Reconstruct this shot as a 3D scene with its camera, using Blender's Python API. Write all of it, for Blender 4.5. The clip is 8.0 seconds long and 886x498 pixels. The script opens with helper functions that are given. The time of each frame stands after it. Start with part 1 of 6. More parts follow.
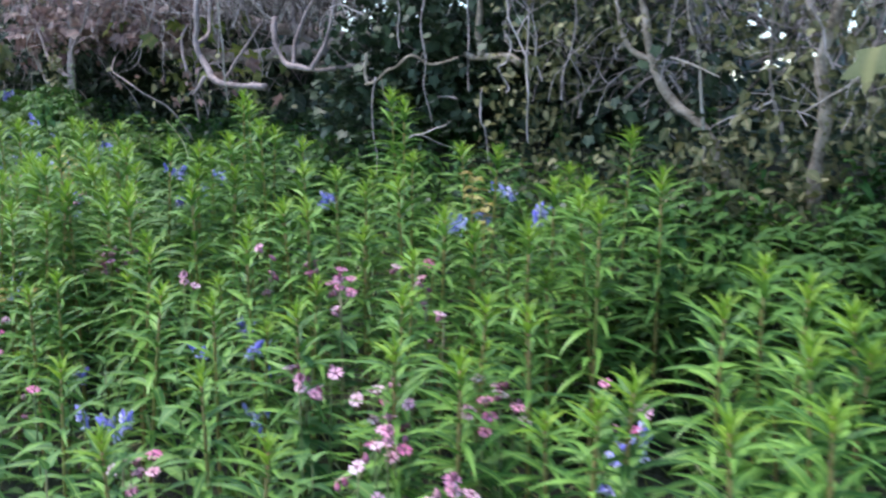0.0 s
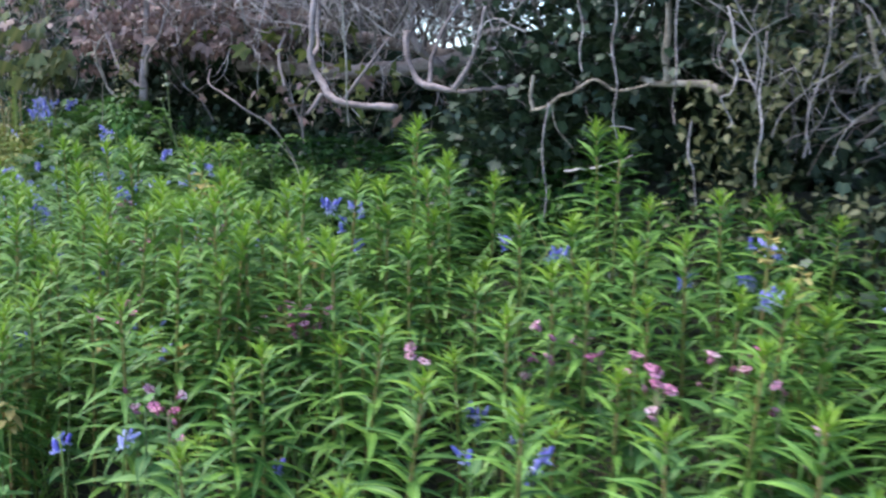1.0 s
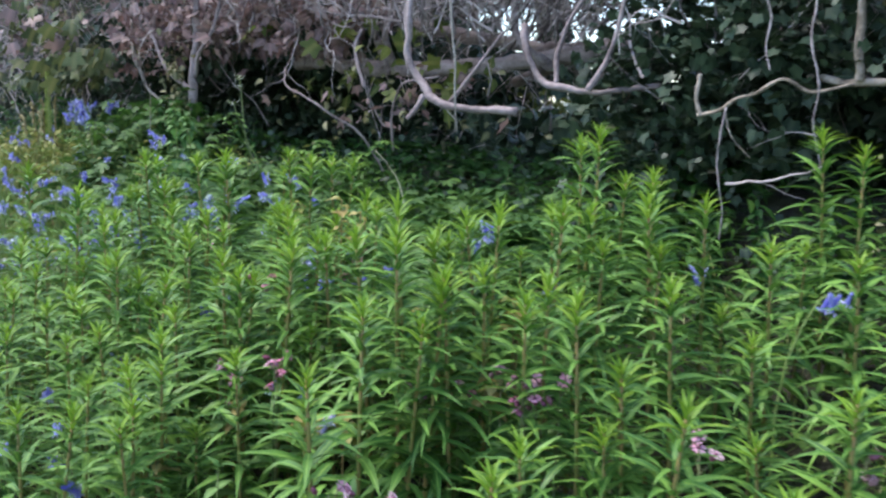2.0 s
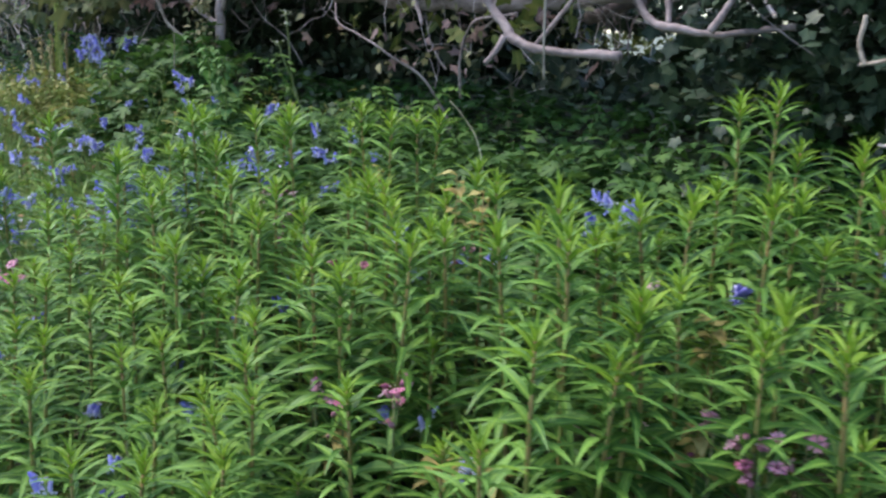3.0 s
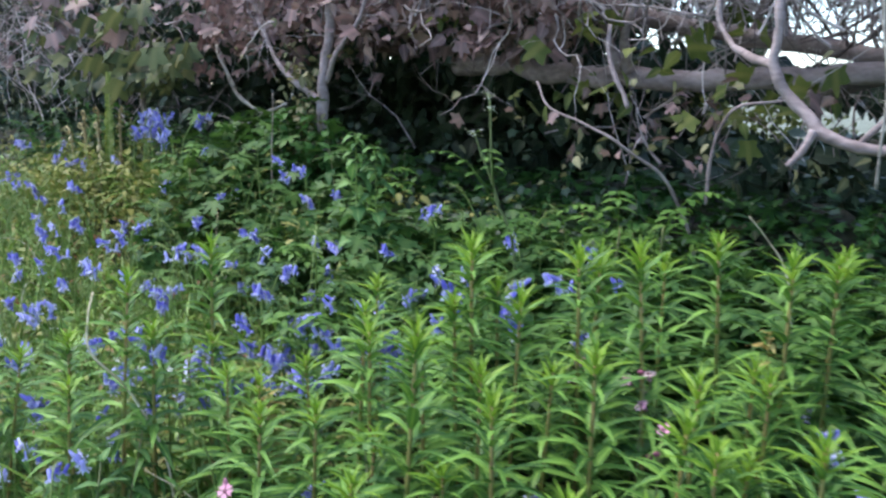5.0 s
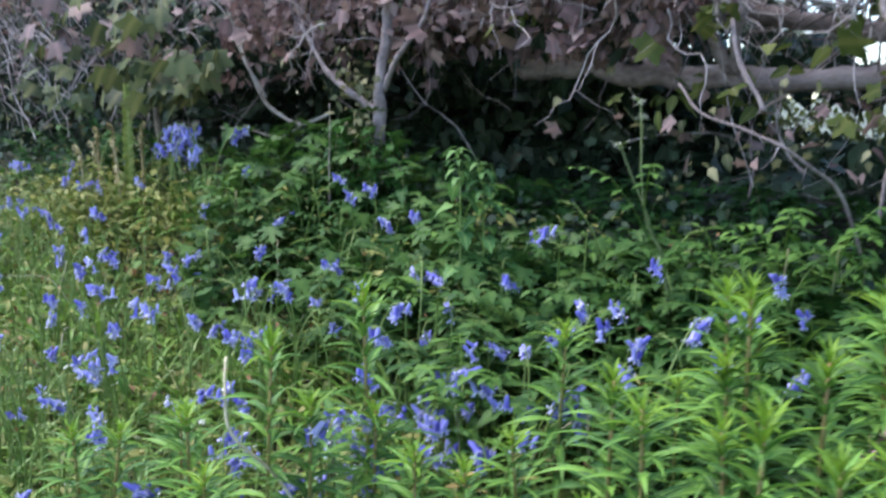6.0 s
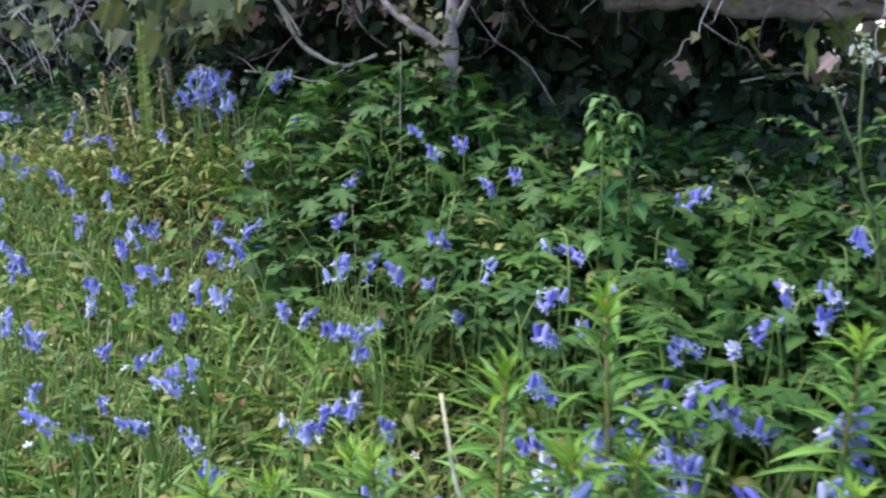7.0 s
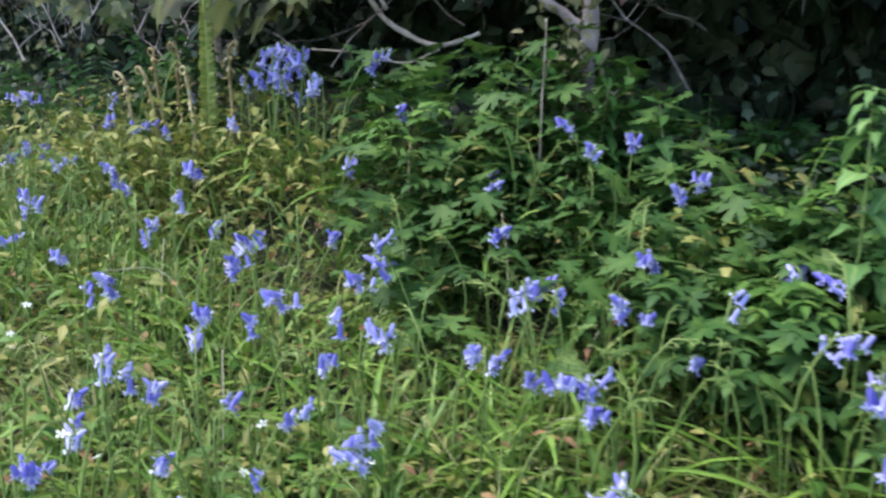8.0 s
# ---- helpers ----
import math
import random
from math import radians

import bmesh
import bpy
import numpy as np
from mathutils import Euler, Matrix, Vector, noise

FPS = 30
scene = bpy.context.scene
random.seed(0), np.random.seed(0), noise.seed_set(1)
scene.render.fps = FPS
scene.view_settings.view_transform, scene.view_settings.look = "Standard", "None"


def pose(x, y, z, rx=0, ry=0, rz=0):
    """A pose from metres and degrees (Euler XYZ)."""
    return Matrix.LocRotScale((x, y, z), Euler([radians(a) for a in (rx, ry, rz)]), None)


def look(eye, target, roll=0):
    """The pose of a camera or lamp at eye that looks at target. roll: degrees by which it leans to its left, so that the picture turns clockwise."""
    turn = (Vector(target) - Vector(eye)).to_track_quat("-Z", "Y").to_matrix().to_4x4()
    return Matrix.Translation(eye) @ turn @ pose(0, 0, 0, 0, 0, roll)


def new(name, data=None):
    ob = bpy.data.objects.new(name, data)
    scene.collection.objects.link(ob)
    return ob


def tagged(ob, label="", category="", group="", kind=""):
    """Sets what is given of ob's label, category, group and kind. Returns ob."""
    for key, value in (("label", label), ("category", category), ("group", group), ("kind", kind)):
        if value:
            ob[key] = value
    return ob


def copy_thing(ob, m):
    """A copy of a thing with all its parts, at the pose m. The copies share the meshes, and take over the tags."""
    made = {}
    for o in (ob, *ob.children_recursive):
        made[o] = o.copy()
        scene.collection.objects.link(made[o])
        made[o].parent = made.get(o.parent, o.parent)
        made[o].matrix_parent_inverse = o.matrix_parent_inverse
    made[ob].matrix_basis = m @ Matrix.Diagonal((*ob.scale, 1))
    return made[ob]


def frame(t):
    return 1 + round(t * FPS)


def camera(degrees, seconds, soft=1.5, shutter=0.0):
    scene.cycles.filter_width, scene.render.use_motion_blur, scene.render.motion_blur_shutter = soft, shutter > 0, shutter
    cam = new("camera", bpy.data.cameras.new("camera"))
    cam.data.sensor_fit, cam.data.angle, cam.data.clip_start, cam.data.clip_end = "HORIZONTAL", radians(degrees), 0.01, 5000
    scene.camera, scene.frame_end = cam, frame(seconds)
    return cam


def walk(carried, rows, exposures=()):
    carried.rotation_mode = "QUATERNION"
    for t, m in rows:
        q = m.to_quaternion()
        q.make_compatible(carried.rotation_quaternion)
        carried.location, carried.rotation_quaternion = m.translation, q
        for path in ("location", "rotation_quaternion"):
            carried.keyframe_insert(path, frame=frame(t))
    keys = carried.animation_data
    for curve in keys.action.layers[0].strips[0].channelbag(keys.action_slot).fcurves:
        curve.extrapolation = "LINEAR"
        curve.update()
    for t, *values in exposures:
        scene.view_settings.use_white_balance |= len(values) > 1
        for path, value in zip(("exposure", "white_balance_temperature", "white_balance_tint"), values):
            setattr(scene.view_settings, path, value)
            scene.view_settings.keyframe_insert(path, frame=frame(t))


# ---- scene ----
cam = camera(51.0, 8.0, soft=2.5, shutter=0.3)
EXPOSURE, SKY, SUN, SUN_UP, SUN_ROUND = 1.72, 0.15, 1.8, 62, 245
PATH = [
    (0, (-0.049, -0.037, 1.417), (-1.476, 1.332, 1.116), 0.6),
    (0.5, (-0.324, -0.061, 1.434), (-1.76, 1.306, 1.166), 1.4),
    (1, (-0.615, -0.125, 1.443), (-2.043, 1.249, 1.173), 2.3),
    (1.5, (-0.885, -0.161, 1.432), (-2.314, 1.216, 1.186), 2.3),
    (1.7, (-0.984, -0.167, 1.442), (-2.405, 1.218, 1.192), 1.9),
    (2.8, (-1.427, -0.058, 1.498), (-2.827, 1.311, 1.091), 2.0),
    (3, (-1.507, -0.059, 1.49), (-2.902, 1.309, 1.064), 2.0),
    (3.5, (-1.694, -0.058, 1.5), (-3.081, 1.31, 1.046), 1.4),
    (4, (-1.944, -0.059, 1.505), (-3.324, 1.345, 1.152), 1.9),
    (4.5, (-2.198, -0.077, 1.537), (-3.543, 1.364, 1.195), 2.5),
    (4.7, (-2.289, -0.068, 1.541), (-3.633, 1.375, 1.208), 2.4),
    (5.8, (-2.777, -0.073, 1.515), (-4.076, 1.432, 1.303), 1.4),
    (6, (-2.885, -0.094, 1.535), (-4.146, 1.432, 1.248), 1.0),
    (6.5, (-3.126, -0.074, 1.547), (-4.337, 1.468, 1.147), 0.1),
    (7, (-3.372, -0.038, 1.537), (-4.533, 1.536, 1.122), 0.4),
    (7.5, (-3.646, -0.024, 1.517), (-4.736, 1.601, 1.103), 1.4),
    (8, (-3.911, 0.014, 1.518), (-4.976, 1.646, 1.072), 1.6),
]
walk(cam, [(t, look(eye, target, roll)) for t, eye, target, roll in PATH], exposures=[(0, EXPOSURE, 6150, 10), (1.7, EXPOSURE, 6200, 10), (2.8, EXPOSURE - 0.28, 6500, 10), (3.5, EXPOSURE - 0.28, 6500, 10), (4.2, EXPOSURE - 0.14, 6450, 10), (5.8, EXPOSURE - 0.04, 6150, 10), (7, EXPOSURE - 0.02, 6300, 10), (8, EXPOSURE + 0.04, 6500, 10)])

# ---- light: a bright, mostly overcast day ----
world = bpy.data.worlds.new("sky")
scene.world = world
world.use_nodes = True
wn = world.node_tree
sky = wn.nodes.new("ShaderNodeTexSky")
sky.sky_type, sky.sun_disc = "NISHITA", False
sky.sun_elevation, sky.sun_rotation = radians(SUN_UP), radians(SUN_ROUND)
sky.air_density, sky.dust_density = 1.0, 0.8
wn.links.new(sky.outputs[0], wn.nodes["Background"].inputs[0])
wn.nodes["Background"].inputs[1].default_value = SKY
sun = new("sun", bpy.data.lights.new("sun", "SUN"))
sun.data.energy, sun.data.angle, sun.data.color = SUN, radians(25), (1.0, 0.95, 0.86)
toward = Vector((math.sin(radians(SUN_ROUND)) * math.cos(radians(SUN_UP)), math.cos(radians(SUN_ROUND)) * math.cos(radians(SUN_UP)), math.sin(radians(SUN_UP))))
sun.matrix_world = look(toward * 30, (0, 0, 0))
sun.location = toward * 30


# ---- materials ----
def nodes_of(name):
    m = bpy.data.materials.new(name)
    m.use_nodes = True
    return m, m.node_tree.nodes, m.node_tree.links


def leaf_material(name, dark, mid, light, through_light=0.3, rough=0.5, rib=0.0, gloss=0.25):
    """Leaf: colour varies from leaf to leaf and in blotches, with a pale midrib, fine relief and some light coming through."""
    m, n, l = nodes_of(name)
    bsdf, out = n["Principled BSDF"], n["Material Output"]
    coord = n.new("ShaderNodeTexCoord")
    info = n.new("ShaderNodeObjectInfo")
    noise_a = n.new("ShaderNodeTexNoise")
    noise_a.inputs["Scale"].default_value, noise_a.inputs["Detail"].default_value = 38, 4
    l.new(coord.outputs["Object"], noise_a.inputs["Vector"])
    mix = n.new("ShaderNodeMath")
    mix.operation = "MULTIPLY_ADD"
    l.new(noise_a.outputs["Fac"], mix.inputs[0])
    mix.inputs[1].default_value = 0.55
    uv = n.new("ShaderNodeSeparateXYZ")
    l.new(coord.outputs["UV"], uv.inputs[0])
    number = n.new("ShaderNodeMath")
    number.operation = "FLOOR"
    l.new(uv.outputs[1], number.inputs[0])
    toss = n.new("ShaderNodeTexWhiteNoise")
    toss.noise_dimensions = "1D"
    l.new(number.outputs[0], toss.inputs["W"])
    added = n.new("ShaderNodeMath")
    l.new(toss.outputs["Value"], added.inputs[0])
    l.new(info.outputs["Random"], added.inputs[1])
    wrapped = n.new("ShaderNodeMath")
    wrapped.operation = "FRACT"
    l.new(added.outputs[0], wrapped.inputs[0])
    which = n.new("ShaderNodeMath")
    which.operation = "MULTIPLY_ADD"
    l.new(wrapped.outputs[0], which.inputs[0])
    which.inputs[1].default_value, which.inputs[2].default_value = 0.75, -0.15
    l.new(which.outputs[0], mix.inputs[2])
    ramp = n.new("ShaderNodeValToRGB")
    ramp.color_ramp.elements[0].position, ramp.color_ramp.elements[1].position = 0.1, 0.95
    ramp.color_ramp.elements[0].color, ramp.color_ramp.elements[1].color = (*dark, 1), (*light, 1)
    ramp.color_ramp.elements.new(0.5).color = (*mid, 1)
    l.new(mix.outputs[0], ramp.inputs[0])
    colour = ramp.outputs[0]
    if rib:
        off = n.new("ShaderNodeMath")
        off.operation = "SUBTRACT"
        l.new(uv.outputs[0], off.inputs[0])
        off.inputs[1].default_value = 0.5
        size = n.new("ShaderNodeMath")
        size.operation = "ABSOLUTE"
        l.new(off.outputs[0], size.inputs[0])
        line = n.new("ShaderNodeMapRange")
        line.inputs["From Min"].default_value, line.inputs["From Max"].default_value = 0.03, 0.13
        line.inputs["To Min"].default_value, line.inputs["To Max"].default_value = rib, 0.0
        l.new(size.outputs[0], line.inputs["Value"])
        pale = n.new("ShaderNodeMixRGB")
        l.new(line.outputs[0], pale.inputs[0])
        l.new(colour, pale.inputs[1])
        pale.inputs[2].default_value = (min(1, light[0] * 2.0), min(1, light[1] * 1.6), light[2] * 1.7, 1)
        colour = pale.outputs[0]
    l.new(colour, bsdf.inputs["Base Color"])
    bsdf.inputs["Roughness"].default_value = rough
    bsdf.inputs["Specular IOR Level"].default_value = gloss
    fine = n.new("ShaderNodeTexNoise")
    fine.inputs["Scale"].default_value, fine.inputs["Detail"].default_value = 210, 3
    l.new(coord.outputs["Object"], fine.inputs["Vector"])
    bump = n.new("ShaderNodeBump")
    bump.inputs["Strength"].default_value, bump.inputs["Distance"].default_value = 0.35, 0.002
    l.new(fine.outputs["Fac"], bump.inputs["Height"])
    l.new(bump.outputs[0], bsdf.inputs["Normal"])
    if through_light:
        trans = n.new("ShaderNodeBsdfTranslucent")
        l.new(colour, trans.inputs["Color"])
        both = n.new("ShaderNodeMixShader")
        both.inputs[0].default_value = through_light
        l.new(bsdf.outputs[0], both.inputs[1])
        l.new(trans.outputs[0], both.inputs[2])
        l.new(both.outputs[0], out.inputs["Surface"])
    return m


def rough_material(name, dark, light, scale, detail_scale, rough=0.9, bump_size=0.004, third=None, stretch=(1, 1, 1), island=False):
    """Bark, earth and dry stalks: two scales of mottling with relief."""
    m, n, l = nodes_of(name)
    bsdf = n["Principled BSDF"]
    coord, mapping = n.new("ShaderNodeTexCoord"), n.new("ShaderNodeMapping")
    mapping.inputs["Scale"].default_value = stretch
    l.new(coord.outputs["Object"], mapping.inputs[0])
    big, small = n.new("ShaderNodeTexNoise"), n.new("ShaderNodeTexNoise")
    for tex, s in ((big, scale), (small, detail_scale)):
        tex.inputs["Scale"].default_value, tex.inputs["Detail"].default_value = s, 6
        l.new(mapping.outputs[0], tex.inputs["Vector"])
    add = n.new("ShaderNodeMath")
    add.operation = "MULTIPLY_ADD"
    l.new(small.outputs["Fac"], add.inputs[0])
    add.inputs[1].default_value = 0.5
    l.new(big.outputs["Fac"], add.inputs[2])
    last = add.outputs[0]
    if island:
        geo, more = n.new("ShaderNodeNewGeometry"), n.new("ShaderNodeMath")
        more.operation = "MULTIPLY_ADD"
        l.new(geo.outputs["Random Per Island"], more.inputs[0])
        more.inputs[1].default_value = 0.5
        shift = n.new("ShaderNodeMath")
        shift.operation = "SUBTRACT"
        l.new(last, shift.inputs[0])
        shift.inputs[1].default_value = 0.25
        l.new(shift.outputs[0], more.inputs[2])
        last = more.outputs[0]
    ramp = n.new("ShaderNodeValToRGB")
    ramp.color_ramp.elements[0].position, ramp.color_ramp.elements[1].position = 0.5, 1.0
    ramp.color_ramp.elements[0].color, ramp.color_ramp.elements[1].color = (*dark, 1), (*light, 1)
    if third:
        ramp.color_ramp.elements.new(0.72).color = (*third, 1)
    l.new(last, ramp.inputs[0])
    l.new(ramp.outputs[0], bsdf.inputs["Base Color"])
    bsdf.inputs["Roughness"].default_value = rough
    bsdf.inputs["Specular IOR Level"].default_value = 0.25
    bump = n.new("ShaderNodeBump")
    bump.inputs["Strength"].default_value, bump.inputs["Distance"].default_value = 0.8, bump_size
    l.new(add.outputs[0], bump.inputs["Height"])
    l.new(bump.outputs[0], bsdf.inputs["Normal"])
    return m


WILLOW = leaf_material("willowherb_leaf", (0.034, 0.1, 0.019), (0.085, 0.195, 0.032), (0.182, 0.335, 0.062), 0.22, 0.5, 0.5, gloss=0.35)
YOUNG = leaf_material("willowherb_young", (0.1, 0.205, 0.02), (0.16, 0.29, 0.028), (0.245, 0.375, 0.045), 0.35, 0.45, 0.3)
W_STEM = rough_material("willowherb_stem", (0.2, 0.25, 0.055), (0.32, 0.15, 0.08), 9, 60, 0.6, 0.001, stretch=(1, 1, 0.6))
BELL = leaf_material("bluebell_flower", (0.15, 0.13, 0.55), (0.29, 0.27, 0.78), (0.6, 0.58, 0.93), 0.3, 0.5)
BELL_RIM = leaf_material("bluebell_rim", (0.42, 0.4, 0.84), (0.6, 0.58, 0.9), (0.78, 0.78, 0.94), 0.3, 0.45)
BELL_STEM = leaf_material("bluebell_stalk", (0.11, 0.17, 0.04), (0.17, 0.24, 0.06), (0.24, 0.31, 0.10), 0.1, 0.45)
BELL_LEAF = leaf_material("bluebell_leaf", (0.08, 0.17, 0.025), (0.15, 0.27, 0.045), (0.27, 0.38, 0.1), 0.25, 0.35, 0.2)
CAMPION = leaf_material("campion_petal", (0.8, 0.19, 0.42), (0.9, 0.42, 0.6), (0.95, 0.72, 0.8), 0.45, 0.55)
CALYX = leaf_material("campion_calyx", (0.2, 0.05, 0.09), (0.32, 0.12, 0.19), (0.36, 0.2, 0.22), 0.1, 0.6)
C_STEM = leaf_material("campion_stem", (0.10, 0.15, 0.05), (0.17, 0.19, 0.08), (0.24, 0.2, 0.11), 0.05, 0.6)
C_LEAF = leaf_material("campion_leaf", (0.06, 0.14, 0.04), (0.10, 0.21, 0.06), (0.17, 0.29, 0.09), 0.28, 0.6, 0.35)
NETTLE = leaf_material("nettle_leaf", (0.018, 0.062, 0.015), (0.036, 0.105, 0.023), (0.072, 0.165, 0.036), 0.28, 0.6, 0.25)
HERB = leaf_material("low_herb_leaf", (0.035, 0.098, 0.016), (0.068, 0.155, 0.026), (0.13, 0.235, 0.045), 0.28, 0.55, 0.25)
LACE = leaf_material("lacy_herb_leaf", (0.02, 0.06, 0.013), (0.038, 0.098, 0.02), (0.078, 0.152, 0.032), 0.25, 0.6, 0.2)
CLEAVERS = leaf_material("cleavers_leaf", (0.079, 0.108, 0.019), (0.168, 0.202, 0.044), (0.348, 0.324, 0.116), 0.3, 0.55, 0.2)
# also on the inner hedge leaves, where its darkness stands in for shade
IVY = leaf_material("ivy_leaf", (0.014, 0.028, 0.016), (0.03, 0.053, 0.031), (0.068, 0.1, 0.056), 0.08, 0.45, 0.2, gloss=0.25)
HEDGE_LEAF = leaf_material("hedge_leaf", (0.055, 0.066, 0.03), (0.135, 0.142, 0.066), (0.27, 0.25, 0.14), 0.25, 0.6, 0.2)
RED_LEAF = leaf_material("bronze_young_leaf", (0.098, 0.062, 0.059), (0.2, 0.135, 0.128), (0.33, 0.235, 0.215), 0.25, 0.5, 0.2)
SYCAMORE = leaf_material("sycamore_leaf", (0.034, 0.048, 0.024), (0.065, 0.085, 0.035), (0.153, 0.174, 0.065), 0.26, 0.5, 0.3)
FIELD_LEAF = leaf_material("field_side_leaf", (0.06, 0.085, 0.02), (0.11, 0.14, 0.035), (0.22, 0.235, 0.075), 0.4, 0.6, 0.2)
GRASS = leaf_material("grass_blade", (0.091, 0.134, 0.032), (0.199, 0.251, 0.069), (0.57, 0.535, 0.286), 0.3, 0.5, 0.0)
RUSSET = leaf_material("russet_leaf", (0.12, 0.055, 0.03), (0.22, 0.11, 0.055), (0.36, 0.24, 0.11), 0.25, 0.7, 0.2)
DEAD = leaf_material("withered_leaf", (0.24, 0.17, 0.06), (0.36, 0.28, 0.09), (0.46, 0.42, 0.17), 0.3, 0.7, 0.2)
CROZIER = leaf_material("fern_crozier", (0.19, 0.14, 0.06), (0.33, 0.26, 0.12), (0.5, 0.43, 0.27), 0.1, 0.8)
FERN = leaf_material("fern_frond", (0.13, 0.19, 0.04), (0.22, 0.28, 0.07), (0.34, 0.36, 0.13), 0.3, 0.6)
WHITE = leaf_material("small_white_flower", (0.7, 0.72, 0.66), (0.78, 0.8, 0.74), (0.85, 0.85, 0.82), 0.3, 0.6)
BARK = rough_material("grey_bark", (0.097, 0.073, 0.071), (0.44, 0.357, 0.358), 9, 90, 0.8, 0.004, (0.25, 0.194, 0.192), (0.5, 1, 1))
PALE_BARK = rough_material("pale_bark", (0.145, 0.122, 0.109), (0.468, 0.42, 0.378), 16, 120, 0.8, 0.003, (0.306, 0.269, 0.235))
TWIG = rough_material("twig_bark", (0.09, 0.068, 0.068), (0.60, 0.51, 0.51), 8, 70, 0.85, 0.002, (0.24, 0.195, 0.192), island=True)
MOSSY = rough_material("mossy_bark", (0.07, 0.055, 0.042), (0.48, 0.4, 0.34), 17, 110, 0.9, 0.006, (0.25, 0.2, 0.16))
DRY = rough_material("dry_stalk", (0.32, 0.27, 0.16), (0.62, 0.56, 0.4), 12, 60, 0.8, 0.001)


def ground_material():
    m, n, l = nodes_of("bank_earth_and_turf")
    bsdf = n["Principled BSDF"]
    coord = n.new("ShaderNodeTexCoord")
    big, small, tiny = (n.new("ShaderNodeTexNoise") for _ in range(3))
    for tex, s in ((big, 1.3), (small, 18), (tiny, 130)):
        tex.inputs["Scale"].default_value, tex.inputs["Detail"].default_value = s, 7
        l.new(coord.outputs["Object"], tex.inputs["Vector"])
    ramp = n.new("ShaderNodeValToRGB")
    ramp.color_ramp.elements[0].color, ramp.color_ramp.elements[1].color = (0.016, 0.013, 0.009, 1), (0.042, 0.046, 0.018, 1)
    ramp.color_ramp.elements[0].position, ramp.color_ramp.elements[1].position = 0.35, 0.68
    l.new(small.outputs["Fac"], ramp.inputs[0])
    # field turf greyed and paled, so distance haze is part of its colour
    hazy_turf = n.new("ShaderNodeValToRGB")
    hazy_turf.color_ramp.elements[0].color, hazy_turf.color_ramp.elements[1].color = (0.12, 0.138, 0.1, 1), (0.22, 0.235, 0.185, 1)
    l.new(big.outputs["Fac"], hazy_turf.inputs[0])
    split = n.new("ShaderNodeSeparateXYZ")
    l.new(coord.outputs["Object"], split.inputs[0])
    near = n.new("ShaderNodeMapRange")
    near.inputs["From Min"].default_value, near.inputs["From Max"].default_value = 0.1, -0.4
    l.new(split.outputs[1], near.inputs["Value"])
    far = n.new("ShaderNodeMapRange")
    far.inputs["From Min"].default_value, far.inputs["From Max"].default_value = 2.9, 3.8
    l.new(split.outputs[1], far.inputs["Value"])
    track = n.new("ShaderNodeValToRGB")
    track.color_ramp.elements[0].color, track.color_ramp.elements[1].color = (0.045, 0.07, 0.022, 1), (0.1, 0.13, 0.045, 1)
    l.new(big.outputs["Fac"], track.inputs[0])
    lane, mix = n.new("ShaderNodeMixRGB"), n.new("ShaderNodeMixRGB")
    l.new(near.outputs[0], lane.inputs[0])
    l.new(ramp.outputs[0], lane.inputs[1])
    l.new(track.outputs[0], lane.inputs[2])
    l.new(far.outputs[0], mix.inputs[0])
    l.new(lane.outputs[0], mix.inputs[1])
    l.new(hazy_turf.outputs[0], mix.inputs[2])
    l.new(mix.outputs[0], bsdf.inputs["Base Color"])
    bsdf.inputs["Roughness"].default_value = 0.95
    bump = n.new("ShaderNodeBump")
    bump.inputs["Distance"].default_value = 0.02
    l.new(tiny.outputs["Fac"], bump.inputs["Height"])
    l.new(bump.outputs[0], bsdf.inputs["Normal"])
    return m


# ---- mesh helpers ----
UP = Vector((0, 0, 1))


class Geo:
    """Collects vertices, faces, face-corner coordinates and material slots of one mesh."""

    def __init__(self):
        self.verts, self.faces, self.uvs, self.slots = [], [], [], []

    def add(self, verts, faces, uvs=None, slot=0, m=None, axis=None):
        base = len(self.verts)
        if uvs:
            tone = len(self.faces) * 7 % 97
            uvs = [(u, tone + 0.98 * v) for u, v in uvs]
        self.verts.extend([tuple(m @ Vector(v)) for v in verts] if m else [tuple(v) for v in verts])
        for f in faces:
            self.faces.append([base + i for i in f])
            self.slots.append(slot)
            self.uvs.extend([uvs[i] if uvs else (0.0, 0.0) for i in f])
        if axis is not None:
            self.faces.append([base, base + 2, self.nearest(axis)])
            self.slots.append(slot)
            self.uvs.extend([uvs[1]] * 3)

    def spine(self, line):
        """The thread inside a stem that its leaves grow from."""
        self.line = [Vector(p) for p in line]
        for i, p in enumerate(self.line):
            self.verts += [tuple(p), tuple(p + Vector((0.0004, 0, 0)))]
            if i:
                self.faces.append([2 * i - 2, 2 * i - 1, 2 * i + 1, 2 * i])
                self.slots.append(0)
                self.uvs.extend([(0.5, 0.5)] * 4)

    def nearest(self, t):
        return 2 * round(t * (len(self.line) - 1))

    def mesh(self, name, *materials, smooth=True):
        me = bpy.data.meshes.new(name)
        me.from_pydata(self.verts, [], self.faces)
        layer = me.uv_layers.new(name="UVMap")
        layer.data.foreach_set("uv", [c for uv in self.uvs for c in uv])
        for mat in materials:
            me.materials.append(mat)
        me.polygons.foreach_set("material_index", self.slots)
        me.polygons.foreach_set("use_smooth", [smooth] * len(self.faces))
        me.update()
        return me


